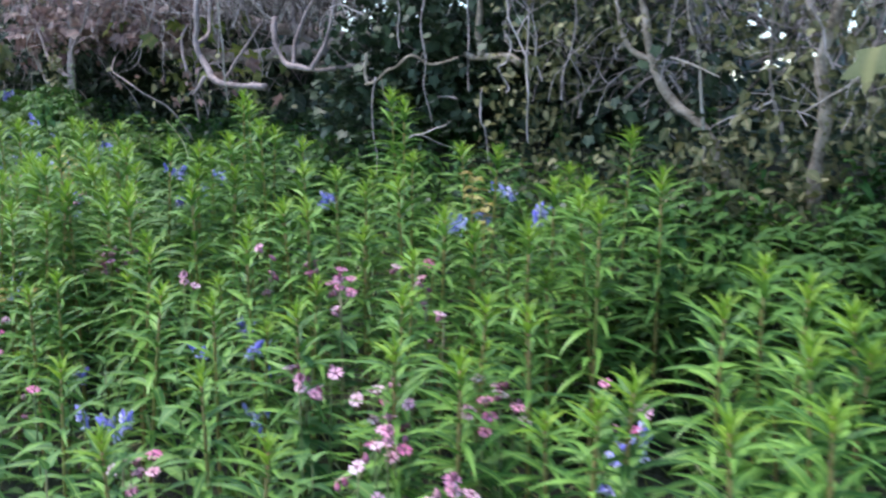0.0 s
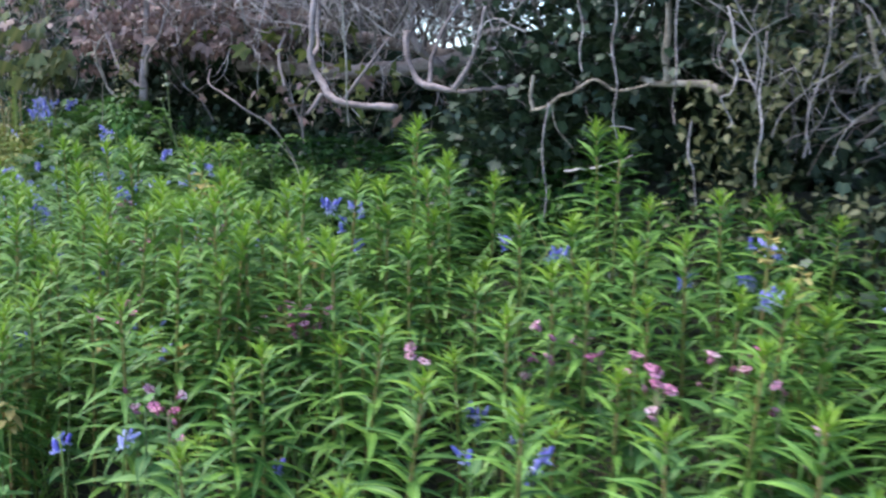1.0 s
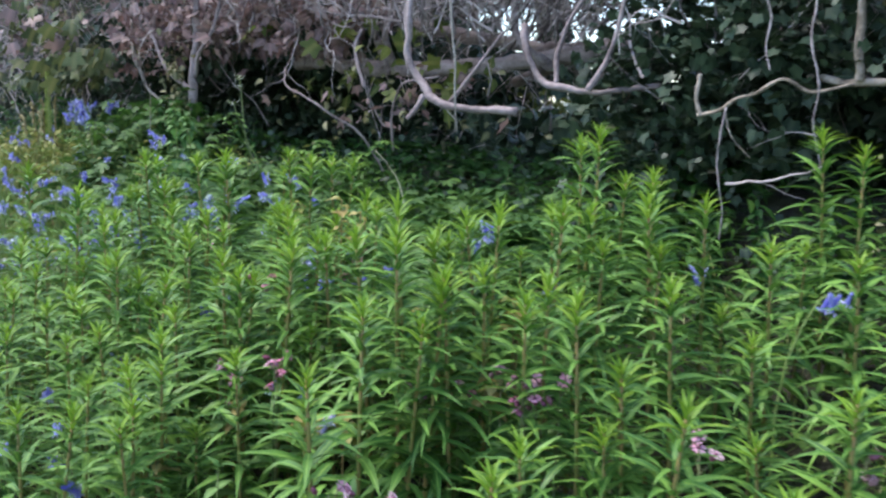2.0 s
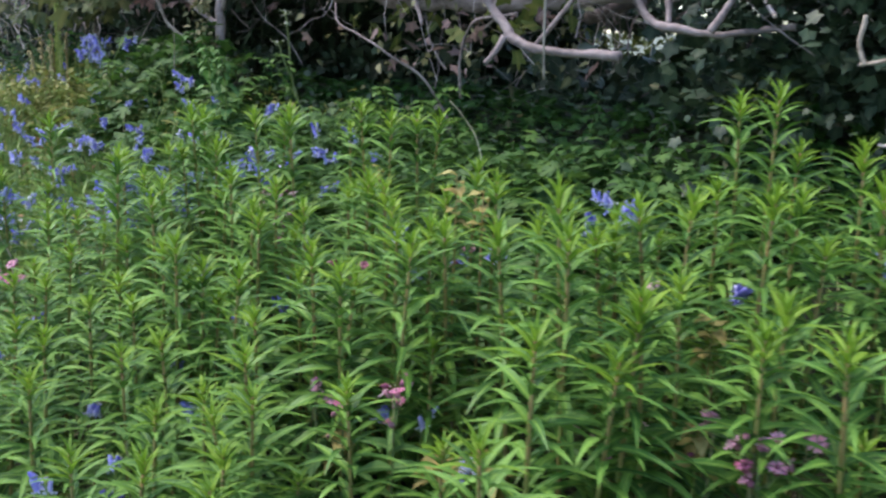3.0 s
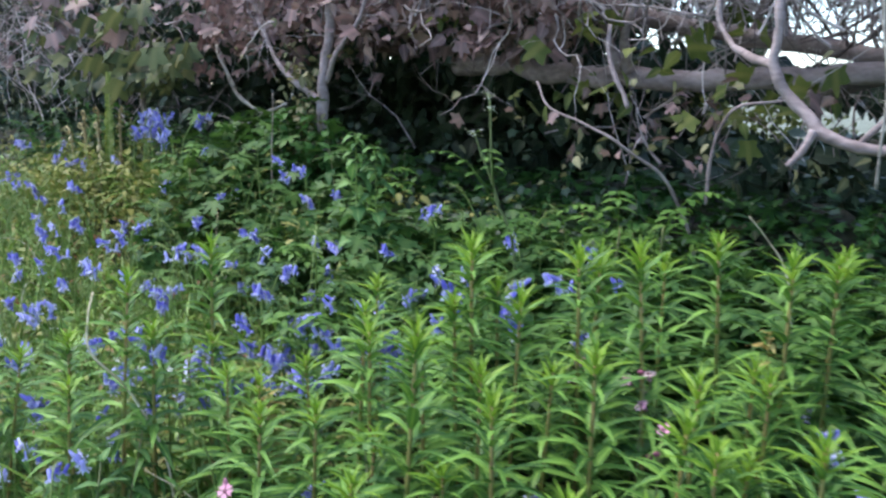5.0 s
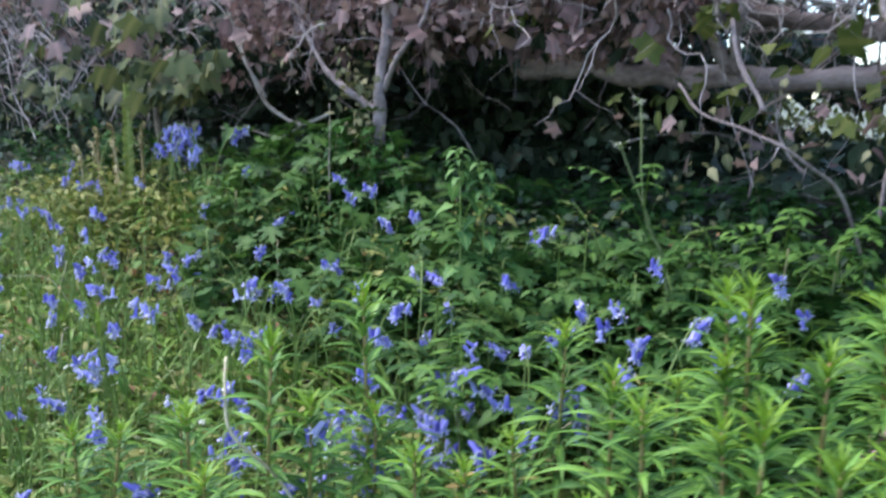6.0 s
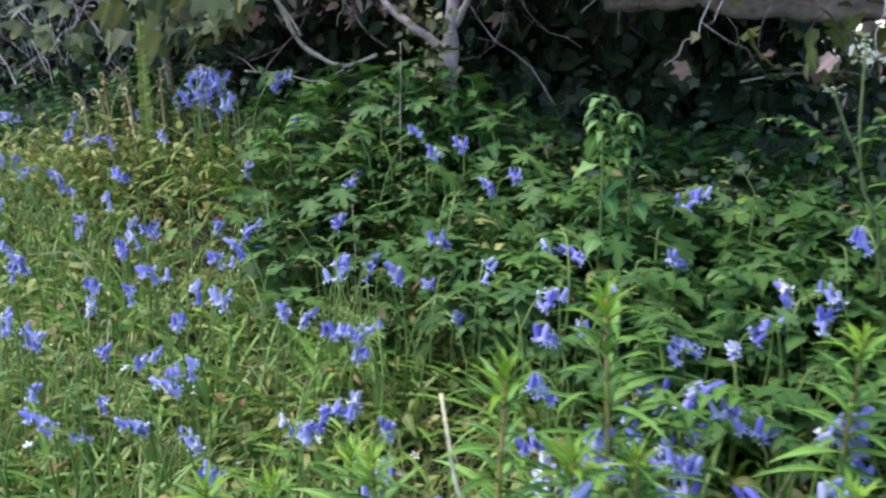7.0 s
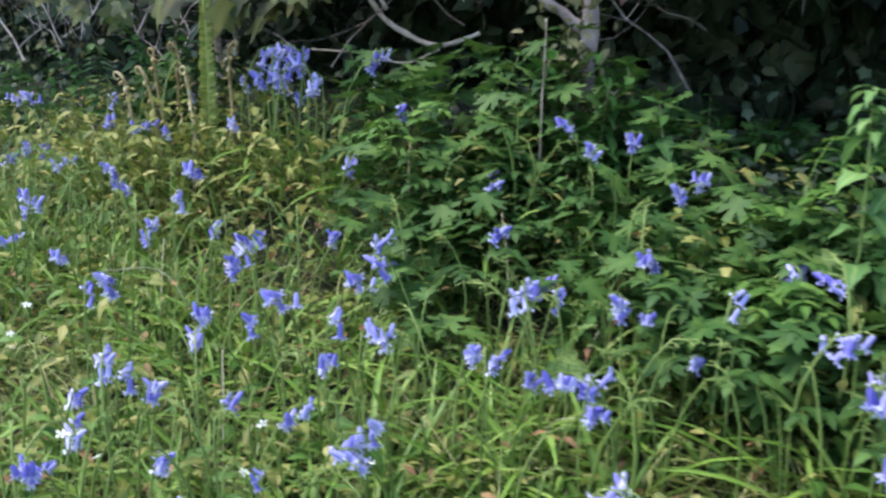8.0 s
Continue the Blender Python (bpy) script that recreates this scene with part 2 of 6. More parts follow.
def part(name, geo, materials, parent, label="", m=None):
    """Links a mesh (or a Geo) as one object under a thing or part."""
    data = geo if isinstance(geo, bpy.types.Mesh) else geo.mesh(name, *materials)
    ob = new(name, data)
    if parent:
        ob.parent = parent
    if m:
        ob.matrix_local = m
    return tagged(ob, label)


def thing(name, label, category, group="", m=None, kind=""):
    ob = new(name)
    ob.empty_display_size = 0.05
    if m:
        ob.matrix_basis = m
    return tagged(ob, label, category, group, kind)


def stuff(name, geo, materials, label, category):
    return tagged(new(name, geo.mesh(name, *materials)), label, category, kind="stuff")


def tube(points, radii, sides=6, cap=True):
    """Vertices and faces of a tapered tube along points."""
    pts = [Vector(p) for p in points]
    verts, faces, side = [], [], None
    for i, p in enumerate(pts):
        d = (pts[min(i + 1, len(pts) - 1)] - pts[max(i - 1, 0)]).normalized()
        if side is None:
            side = d.orthogonal().normalized()
        side = (side - d * side.dot(d)).normalized()
        other = d.cross(side)
        for k in range(sides):
            a = 2 * math.pi * k / sides
            verts.append(p + (side * math.cos(a) + other * math.sin(a)) * radii[i])
    for i in range(len(pts) - 1):
        for k in range(sides):
            j = (k + 1) % sides
            faces.append((i * sides + k, i * sides + j, (i + 1) * sides + j, (i + 1) * sides + k))
    if cap:
        faces.append(tuple(range(sides))[::-1])
        faces.append(tuple((len(pts) - 1) * sides + k for k in range(sides)))
    return verts, faces


def smooth_line(points, steps=5):
    """Catmull-Rom line through control points."""
    p = [Vector(q) for q in points]
    p = [p[0] * 2 - p[1]] + p + [p[-1] * 2 - p[-2]]
    line = []
    for i in range(1, len(p) - 2):
        for s in range(steps):
            t = s / steps
            a, b, c, d = p[i - 1], p[i], p[i + 1], p[i + 2]
            line.append(0.5 * (2 * b + (c - a) * t + (2 * a - 5 * b + 4 * c - d) * t * t + (3 * b - a - 3 * c + d) * t ** 3))
    line.append(p[-2])
    return line


def limb(geo, points, r0, r1, sides=8, steps=5, knots=0.12, seed=0, slot=0):
    """A knotty, tapered limb through control points."""
    line = smooth_line(points, steps)
    n = len(line)
    radii = []
    for i, p in enumerate(line):
        r = r0 + (r1 - r0) * i / (n - 1)
        radii.append(r * (1 + knots * (noise.noise(p * 14 + Vector((seed, 0, 0))) * 1.6 + noise.noise(p * 45) * 0.9)))
        line[i] = p + noise.noise_vector(p * 9 + Vector((0, seed, 0))) * (r * 0.4 + 0.004) + noise.noise_vector(p * 28) * r * 0.3
    v, f = tube(line, radii, sides)
    geo.add(v, f, slot=slot)


def blade(length, width, segs=5, droop=0.35, fold=0.25, shape="lance", wave=0.0, tooth=0.0):
    """A leaf from the origin along +x with its upper face to +z: a centre line that bends down and two folded halves."""
    verts, uvs, faces = [], [], []
    x = z = 0.0
    for i in range(segs + 1):
        t = i / segs
        angle = -droop * 2 * t
        if i:
            x += math.cos(angle) * length / segs
            z += math.sin(angle) * length / segs
        if shape == "lance":
            w = math.sin(math.pi * min(1, 0.06 + t * 0.94) ** 0.8) * (1 - 0.25 * t)
        elif shape == "ovate":
            w = math.sin(math.pi * (0.05 + 0.95 * t) ** 0.62) * 0.95
        elif shape == "strap":
            w = 0.75 + 0.25 * math.sin(math.pi * t) if t < 0.7 else max(0.0, (1 - t) / 0.3)
        else:
            w = 1 - t
        w = max(0.02, w) * width / 2
        if tooth and i % 2:
            w *= 1 + tooth
        up = fold * w + wave * w * math.sin(t * 9)
        verts += [(x, w, z + up), (x, 0, z), (x, -w, z + fold * w - wave * w * math.sin(t * 8 + 1))]
        uvs += [(0, t), (0.5, t), (1, t)]
    for i in range(segs):
        a, b = 3 * i, 3 * i + 3
        faces += [(a, a + 1, b + 1, b), (a + 1, a + 2, b + 2, b + 1)]
    return verts, faces, uvs


def lobed(radius, lobes):
    """A flat lobed leaf (ivy, sycamore): stalk end at the origin, outline as (degrees, reach) pairs, cupped a little."""
    centre = (radius * 0.35, 0, 0)
    verts, uvs = [centre], [(0.5, 0.35)]
    for angle, reach in lobes:
        a = radians(angle)
        x, y = centre[0] + math.cos(a) * reach * radius, math.sin(a) * reach * radius
        verts.append((x, y, 0.10 * radius * reach * reach - 0.22 * (x / radius) ** 2 * radius))
        uvs.append((0.5 + y / radius / 2, x / radius))
    n = len(lobes)
    faces = [(0, 1 + i, 1 + (i + 1) % n) for i in range(n)]
    return verts, faces, uvs


IVY_LOBES = [(0, 0.9), (28, 0.55), (62, 0.75), (100, 0.5), (140, 0.62), (180, 0.3), (220, 0.62), (260, 0.5), (298, 0.75), (332, 0.55)]
SYC_LOBES = [(0, 1.0), (10, 0.78), (24, 0.52), (46, 0.78), (58, 0.95), (72, 0.7), (95, 0.5), (118, 0.68), (138, 0.5), (180, 0.34),
             (222, 0.5), (242, 0.68), (265, 0.5), (288, 0.7), (302, 0.95), (314, 0.78), (336, 0.52), (350, 0.78)]


CUT_LOBES = [(0, 1.0), (7, 0.78), (13, 0.82), (22, 0.34), (30, 0.66), (38, 0.9), (46, 0.62), (54, 0.74), (66, 0.28), (80, 0.6), (92, 0.72), (104, 0.4), (125, 0.5), (150, 0.22),
             (210, 0.22), (235, 0.5), (256, 0.4), (268, 0.72), (280, 0.6), (294, 0.28), (306, 0.74), (314, 0.62), (322, 0.9), (330, 0.66), (338, 0.34), (347, 0.82), (353, 0.78)]


def aim(p, az, el, twist=0.0, size=1.0):
    """Pose that turns +x to azimuth az and elevation el (degrees) at p."""
    return Matrix.Translation(p) @ Euler((radians(twist), radians(-el), radians(az)), "XYZ").to_matrix().to_4x4() @ Matrix.Diagonal((size, size, size, 1))


def smoothstep(a, b, v):
    t = min(1, max(0, (v - a) / (b - a)))
    return t * t * (3 - 2 * t)


def profile(y):
    """Height of the bank across the verge: flat track, rising bank, hedge bank, field beyond."""
    if y < 0.55:
        return 0.672 * smoothstep(-0.35, 0.62, y) / smoothstep(-0.35, 0.62, 0.55)
    if y < 1.85:
        return 0.672 + 0.32 * (y - 0.55)
    if y < 2.7:
        return 1.088 + 0.2 * smoothstep(1.85, 2.3, y)
    return 1.288 - 0.36 * smoothstep(2.7, 4.0, y) + 0.03 * min(160, max(0, y - 8))


def ground_z(x, y):
    near = 1 - smoothstep(6, 14, abs(x + 3) + abs(y - 1))
    rise = 0.12 * smoothstep(1.4, 1.75, y) * (1 - smoothstep(1.9, 2.2, y)) * smoothstep(-6.7, -6.2, x) * (1 - smoothstep(-4.8, -4.4, x))
    return profile(y) + rise + near * (0.035 * noise.noise((x * 1.7, y * 1.7, 3.1)) + 0.012 * noise.noise((x * 7, y * 7, 1.3)))


# ---- ground: one sheet from the track to the horizon ----
def axis_values(lo, hi, step, reach):
    inner = list(np.arange(lo, hi + step / 2, step))
    outer, d = [], step
    far = 0.0
    while far < reach:
        d *= 1.5
        far += d
        outer.append(far)
    return [lo - o for o in reversed(outer)] + inner + [hi + o for o in outer]


def build_ground():
    xs, ys = axis_values(-9, 3, 0.08, 900), axis_values(-1.5, 4.5, 0.06, 900)
    geo = Geo()
    geo.verts = [(x, y, ground_z(x, y)) for y in ys for x in xs]
    n = len(xs)
    geo.faces = [(r * n + c, r * n + c + 1, (r + 1) * n + c + 1, (r + 1) * n + c) for r in range(len(ys) - 1) for c in range(n - 1)]
    geo.slots = [0] * len(geo.faces)
    geo.uvs = [(0, 0)] * (4 * len(geo.faces))
    tagged(new("ground", geo.mesh("ground", ground_material())), "dark earth bank under wild plants, field beyond", "ground", kind="structure")


build_ground()


# ---- hedge: laid trunks, limbs, twigs, ivy ----
rnd = random.Random(11)


def limb_thing(name, label, material, pieces, group="", category="branch"):
    """A woody thing: its first piece is the main stem, the rest are side branches."""
    root = thing(name, label, category, group)
    for i, (points, r0, r1) in enumerate(pieces):
        geo = Geo()
        limb(geo, points, r0, r1, 10 if r0 > 0.015 else 7, 10, 0.08 if r0 > 0.02 else 0.2, i * 3.7 + len(name))
        part("stem" if i == 0 else "side_branch", geo, [material], root)
    return root


def build_limbs():
    limb_thing("laid_trunk", "thick grey laid hedge trunk lying level along the hedge", BARK, [
        ([(-4.52, 2.27, 1.685), (-4.3, 2.25, 1.67), (-3.95, 2.25, 1.64), (-3.55, 2.26, 1.635), (-3.15, 2.27, 1.66), (-2.75, 2.3, 1.68)], 0.033, 0.027),
        ([(-3.87, 2.22, 1.66), (-3.90, 2.18, 1.74), (-3.92, 2.16, 1.86), (-3.98, 2.2, 2.15)], 0.017, 0.009),
        ([(-3.85, 2.22, 1.66), (-3.82, 2.16, 1.76), (-3.79, 2.17, 1.9), (-3.72, 2.2, 2.2)], 0.016, 0.008),
        ([(-4.4, 2.25, 1.68), (-4.45, 2.2, 1.8), (-4.56, 2.2, 2.05)], 0.011, 0.006),
    ], "laid trunks", "tree trunk")
    limb_thing("laid_trunk", "grey laid hedge trunk above the thick one, weathered", BARK, [
        ([(-4.2, 2.34, 1.91), (-3.98, 2.32, 1.84), (-3.75, 2.32, 1.79), (-3.5, 2.33, 1.75), (-3.15, 2.36, 1.70), (-2.7, 2.4, 1.70)], 0.029, 0.021),
        ([(-3.55, 2.35, 1.76), (-3.5, 2.3, 1.86), (-3.52, 2.28, 2.1)], 0.012, 0.006),
    ], "laid trunks", "tree trunk")
    limb_thing("laid_trunk", "darker laid trunk crossing behind the others", BARK, [
        ([(-3.45, 2.48, 1.60), (-3.0, 2.45, 1.72), (-2.6, 2.42, 1.73), (-2.1, 2.4, 1.7)], 0.022, 0.016),
    ], "laid trunks", "tree trunk")
    limb_thing("zigzag_branch", "pale crooked hazel branch hanging out of the hedge", BARK, [
        ([(-3.22, 1.74, 1.86), (-3.2, 1.72, 1.72), (-3.205, 1.72, 1.63), (-3.14, 1.72, 1.56), (-3.04, 1.72, 1.497), (-2.79, 1.75, 1.482)], 0.011, 0.012),
        ([(-3.1, 1.70, 1.52), (-3.11, 1.68, 1.485), (-3.13, 1.66, 1.45)], 0.008, 0.006),
        ([(-3.2, 1.72, 1.64), (-3.27, 1.78, 1.66), (-3.36, 1.86, 1.69), (-3.42, 1.9, 1.76), (-3.44, 1.92, 1.9)], 0.009, 0.007),
        ([(-3.03, 1.72, 1.50), (-2.97, 1.75, 1.58), (-2.9, 1.8, 1.7)], 0.006, 0.004),
    ], "hedge branches")
    limb_thing("hooked_branch", "grey hooked branch looping below the laid trunk", BARK, [
        ([(-2.84, 1.82, 1.72), (-2.81, 1.8, 1.65), (-2.76, 1.8, 1.57), (-2.68, 1.8, 1.545), (-2.58, 1.84, 1.54), (-2.48, 1.95, 1.56)], 0.011, 0.008),
        ([(-2.6, 1.8, 1.54), (-2.56, 1.83, 1.62), (-2.53, 1.85, 1.78)], 0.009, 0.005),
        ([(-2.7, 1.8, 1.55), (-2.73, 1.84, 1.66), (-2.68, 1.9, 1.82)], 0.008, 0.005),
    ], "hedge branches")
    limb_thing("dead_branch", "thin dead branch slanting down to the bank", BARK, [
        ([(-3.72, 1.64, 1.60), (-3.66, 1.6, 1.55), (-3.56, 1.6, 1.515), (-3.47, 1.62, 1.47), (-3.42, 1.72, 1.40), (-3.4, 1.8, 1.28)], 0.0022, 0.0036),
    ], "hedge branches")
    limb_thing("hanging_branch", "short hanging branch below the laid trunk", BARK, [
        ([(-3.77, 2.0, 1.76), (-3.74, 1.95, 1.70), (-3.7, 1.93, 1.63), (-3.655, 1.92, 1.555)], 0.006, 0.007),
    ], "hedge branches")
    limb_thing("arched_branch", "arched brown branch above the nettles", BARK, [
        ([(-3.37, 1.82, 1.35), (-3.36, 1.8, 1.45), (-3.345, 1.8, 1.52), (-3.3, 1.8, 1.565), (-3.2, 1.85, 1.58)], 0.0042, 0.003),
    ], "hedge branches")
    limb_thing("upright_sapling", "grey upright hedge stem by the laid trunks", BARK, [
        ([(-3.05, 2.2, 1.62), (-3.085, 2.12, 1.68), (-3.10, 2.1, 1.72), (-3.13, 2.1, 1.8), (-3.2, 2.15, 2.3)], 0.017, 0.01),
        ([(-3.08, 2.1, 1.68), (-3.03, 2.08, 1.76), (-2.95, 2.08, 1.86)], 0.007, 0.004),
    ], "hedge stems")
    limb_thing("dead_vine", "thin pale vine hanging before the laid trunk", PALE_BARK, [
        ([(-3.02, 1.7, 1.9), (-3.0, 1.7, 1.74), (-2.985, 1.7, 1.58), (-2.99, 1.72, 1.42)], 0.0035, 0.003)], "dead vines")
    limb_thing("hedge_tree", "small grey hedge tree with forked stem", BARK, [
        ([(-4.79, 1.93, 1.1), (-4.78, 1.9, 1.5), (-4.76, 1.9, 1.73), (-4.75, 1.9, 1.95), (-4.72, 1.95, 2.5)], 0.019, 0.012),
        ([(-4.78, 1.9, 1.53), (-4.85, 1.86, 1.59), (-4.93, 1.85, 1.64), (-5.0, 1.85, 1.71), (-5.06, 1.85, 1.8)], 0.012, 0.006),
        ([(-4.77, 1.9, 1.6), (-4.7, 1.88, 1.68), (-4.62, 1.9, 1.8), (-4.6, 1.95, 2.0)], 0.01, 0.006),
    ], "hedge stems", "tree")
    limb_thing("looping_branch", "pale branch looping down to the bank and up", PALE_BARK, [
        ([(-5.7, 2.02, 2.15), (-5.64, 2.0, 1.97), (-5.57, 2.0, 1.8), (-5.5, 2.0, 1.67), (-5.4, 2.0, 1.555), (-5.25, 2.0, 1.495), (-5.13, 2.02, 1.53)], 0.009, 0.006),
        ([(-5.56, 2.0, 1.8), (-5.48, 1.97, 1.7), (-5.38, 1.97, 1.585)], 0.006, 0.005),
    ], "hedge branches")
    limb_thing("bare_twig", "bare pale twig low before the hedge", PALE_BARK, [
        ([(-5.64, 1.98, 1.475), (-5.48, 1.98, 1.47), (-5.33, 1.98, 1.45), (-5.22, 1.98, 1.485)], 0.0024, 0.003)], "hedge branches")
    limb_thing("dry_stick", "thin dry stick standing in the bank", MOSSY, [
        ([(-4.78, 1.7, 1.05), (-4.78, 1.7, 1.4), (-4.785, 1.7, 1.56)], 0.002, 0.0016)], "dead vines")
    limb_thing("leaning_sapling", "leaning grey hedge stem bent like an elbow", MOSSY, [
        ([(-1.1, 1.9, 1.2), (-1.18, 1.88, 1.37), (-1.27, 1.88, 1.43), (-1.325, 1.88, 1.51), (-1.36, 1.88, 1.62), (-1.40, 1.9, 1.8), (-1.5, 1.95, 2.2)], 0.0135, 0.009),
        ([(-1.33, 1.88, 1.53), (-1.4, 1.86, 1.58), (-1.45, 1.88, 1.7)], 0.008, 0.004),
    ], "hedge stems")
    limb_thing("straight_stick", "straight pale stick leaning on the bent stem", PALE_BARK, [
        ([(-1.16, 1.85, 1.2), (-1.17, 1.85, 1.38), (-1.195, 1.85, 1.54), (-1.22, 1.85, 1.63), (-1.27, 1.88, 1.9)], 0.0034, 0.003),
        ([(-1.26, 1.84, 1.535), (-1.2, 1.83, 1.52), (-1.12, 1.82, 1.49)], 0.0026, 0.0022)], "dead vines")
    limb_thing("hedge_tree", "knobbly hedge tree with flaking brown bark", MOSSY, [
        ([(-0.93, 1.93, 1.1), (-0.93, 1.9, 1.29), (-0.915, 1.9, 1.41), (-0.93, 1.9, 1.51), (-0.92, 1.9, 1.58), (-0.90, 1.9, 1.66), (-0.84, 1.95, 2.1)], 0.0155, 0.011),
        ([(-0.92, 1.9, 1.57), (-0.98, 1.9, 1.66), (-1.05, 1.95, 1.85)], 0.009, 0.005)], "hedge stems", "tree")
    limb_thing("cut_stub", "cut branch stub over a broken trunk end", MOSSY, [
        ([(-2.12, 2.02, 1.58), (-1.99, 1.97, 1.565), (-1.86, 1.95, 1.56), (-1.80, 1.94, 1.54)], 0.009, 0.011),
        ([(-1.975, 1.96, 1.57), (-1.975, 1.95, 1.64), (-1.99, 1.96, 1.8)], 0.010, 0.008)], "hedge branches")
    limb_thing("crooked_branch", "crooked twig reaching out of dark ivy", MOSSY, [
        ([(-2.24, 1.74, 1.485), (-2.19, 1.74, 1.495), (-2.15, 1.74, 1.52), (-2.11, 1.74, 1.53), (-2.05, 1.75, 1.56), (-2.0, 1.78, 1.535), (-1.93, 1.82, 1.555)], 0.0046, 0.0034),
        ([(-2.235, 1.74, 1.48), (-2.25, 1.74, 1.52), (-2.245, 1.74, 1.575)], 0.005, 0.0042),
        ([(-2.18, 1.75, 1.5), (-2.16, 1.75, 1.44), (-2.12, 1.77, 1.39)], 0.002, 0.0015)], "hedge branches")
    hangers = [((-1.59, 1.72, 1.66), (-1.58, 1.72, 1.32)), ((-1.76, 1.74, 1.47), (-1.74, 1.75, 1.28)), ((-1.70, 1.75, 1.72), (-1.61, 1.75, 1.5)),
               ((-2.0, 1.73, 1.8), (-1.94, 1.73, 1.38)), ((-2.1, 1.73, 1.85), (-2.07, 1.73, 1.57)), ((-2.15, 1.7, 1.5), (-2.15, 1.7, 1.22)),
               ((-1.82, 1.74, 1.75), (-1.80, 1.73, 1.45)), ((-1.47, 1.76, 1.75), (-1.48, 1.74, 1.44)), ((-1.66, 1.72, 1.6), (-1.66, 1.72, 1.45))]
    for top, foot in hangers:
        line = [tuple(a + (b - a) * k / 5 + rnd.uniform(-0.011, 0.011) * (k > 0) for a, b in zip(top, foot)) for k in range(6)]
        limb_thing("dead_vine", "thin pale dead ivy vine hanging down", TWIG, [(line, 0.0023, 0.0015)], "dead vines", "vine")


build_limbs()


def wander(start, heading, length, r0, steps, wobble):
    """A random twig line."""
    p, d, line = Vector(start), Vector(heading).normalized(), [Vector(start)]
    for _ in range(steps):
        d = (d + Vector((rnd.uniform(-1, 1), rnd.uniform(-0.6, 0.6), rnd.uniform(-1, 1))) * wobble).normalized()
        p = p + d * length / steps
        line.append(p.copy())
    return line, [r0 * (1 - 0.75 * i / steps) for i in range(steps + 1)]


def thin_hedge(x, y, z):
    """How open the hedge is: 1 where the sky shows through."""
    s, q = x + 0.45 * (y - 2.25), x + 0.3 * (y - 2.25)
    gap = smoothstep(-3.62, -3.35, s) * (1 - smoothstep(-2.65, -2.45, q)) * (0.6 * smoothstep(1.48, 1.56, z) + 0.4 * smoothstep(1.64, 1.7, z))
    corner = max(smoothstep(-1.0, -0.72, s) * smoothstep(1.5, 1.6, z), 0.42 * smoothstep(-1.75, -1.4, s) * smoothstep(1.47, 1.6, z))
    corner = max(corner, 0.85 * smoothstep(-1.52, -1.4, s) * smoothstep(1.66, 1.74, z - 0.1 * (y - 2.0)))
    u = x + 1.05 * (y - 2.3)
    gap = max(gap, 0.8 * smoothstep(-3.62, -3.45, u) * (1 - smoothstep(-3.0, -2.85, u)) * smoothstep(1.66, 1.74, z - 0.1 * (y - 2.3)))
    under = smoothstep(-4.15, -3.95, s) * (1 - smoothstep(-2.65, -2.45, q)) * smoothstep(1.47, 1.52, z) * (1 - smoothstep(1.64, 1.7, z))
    gap = max(gap, under)
    top = 0.8 * smoothstep(2.15, 2.6, z + 0.05 * (x + 3.0))
    ragged = 0.25 * smoothstep(0.12, 0.4, noise.noise((x * 3.1, y, z * 3.1))) * smoothstep(1.6, 1.75, z)
    return max(gap, corner, top, ragged)


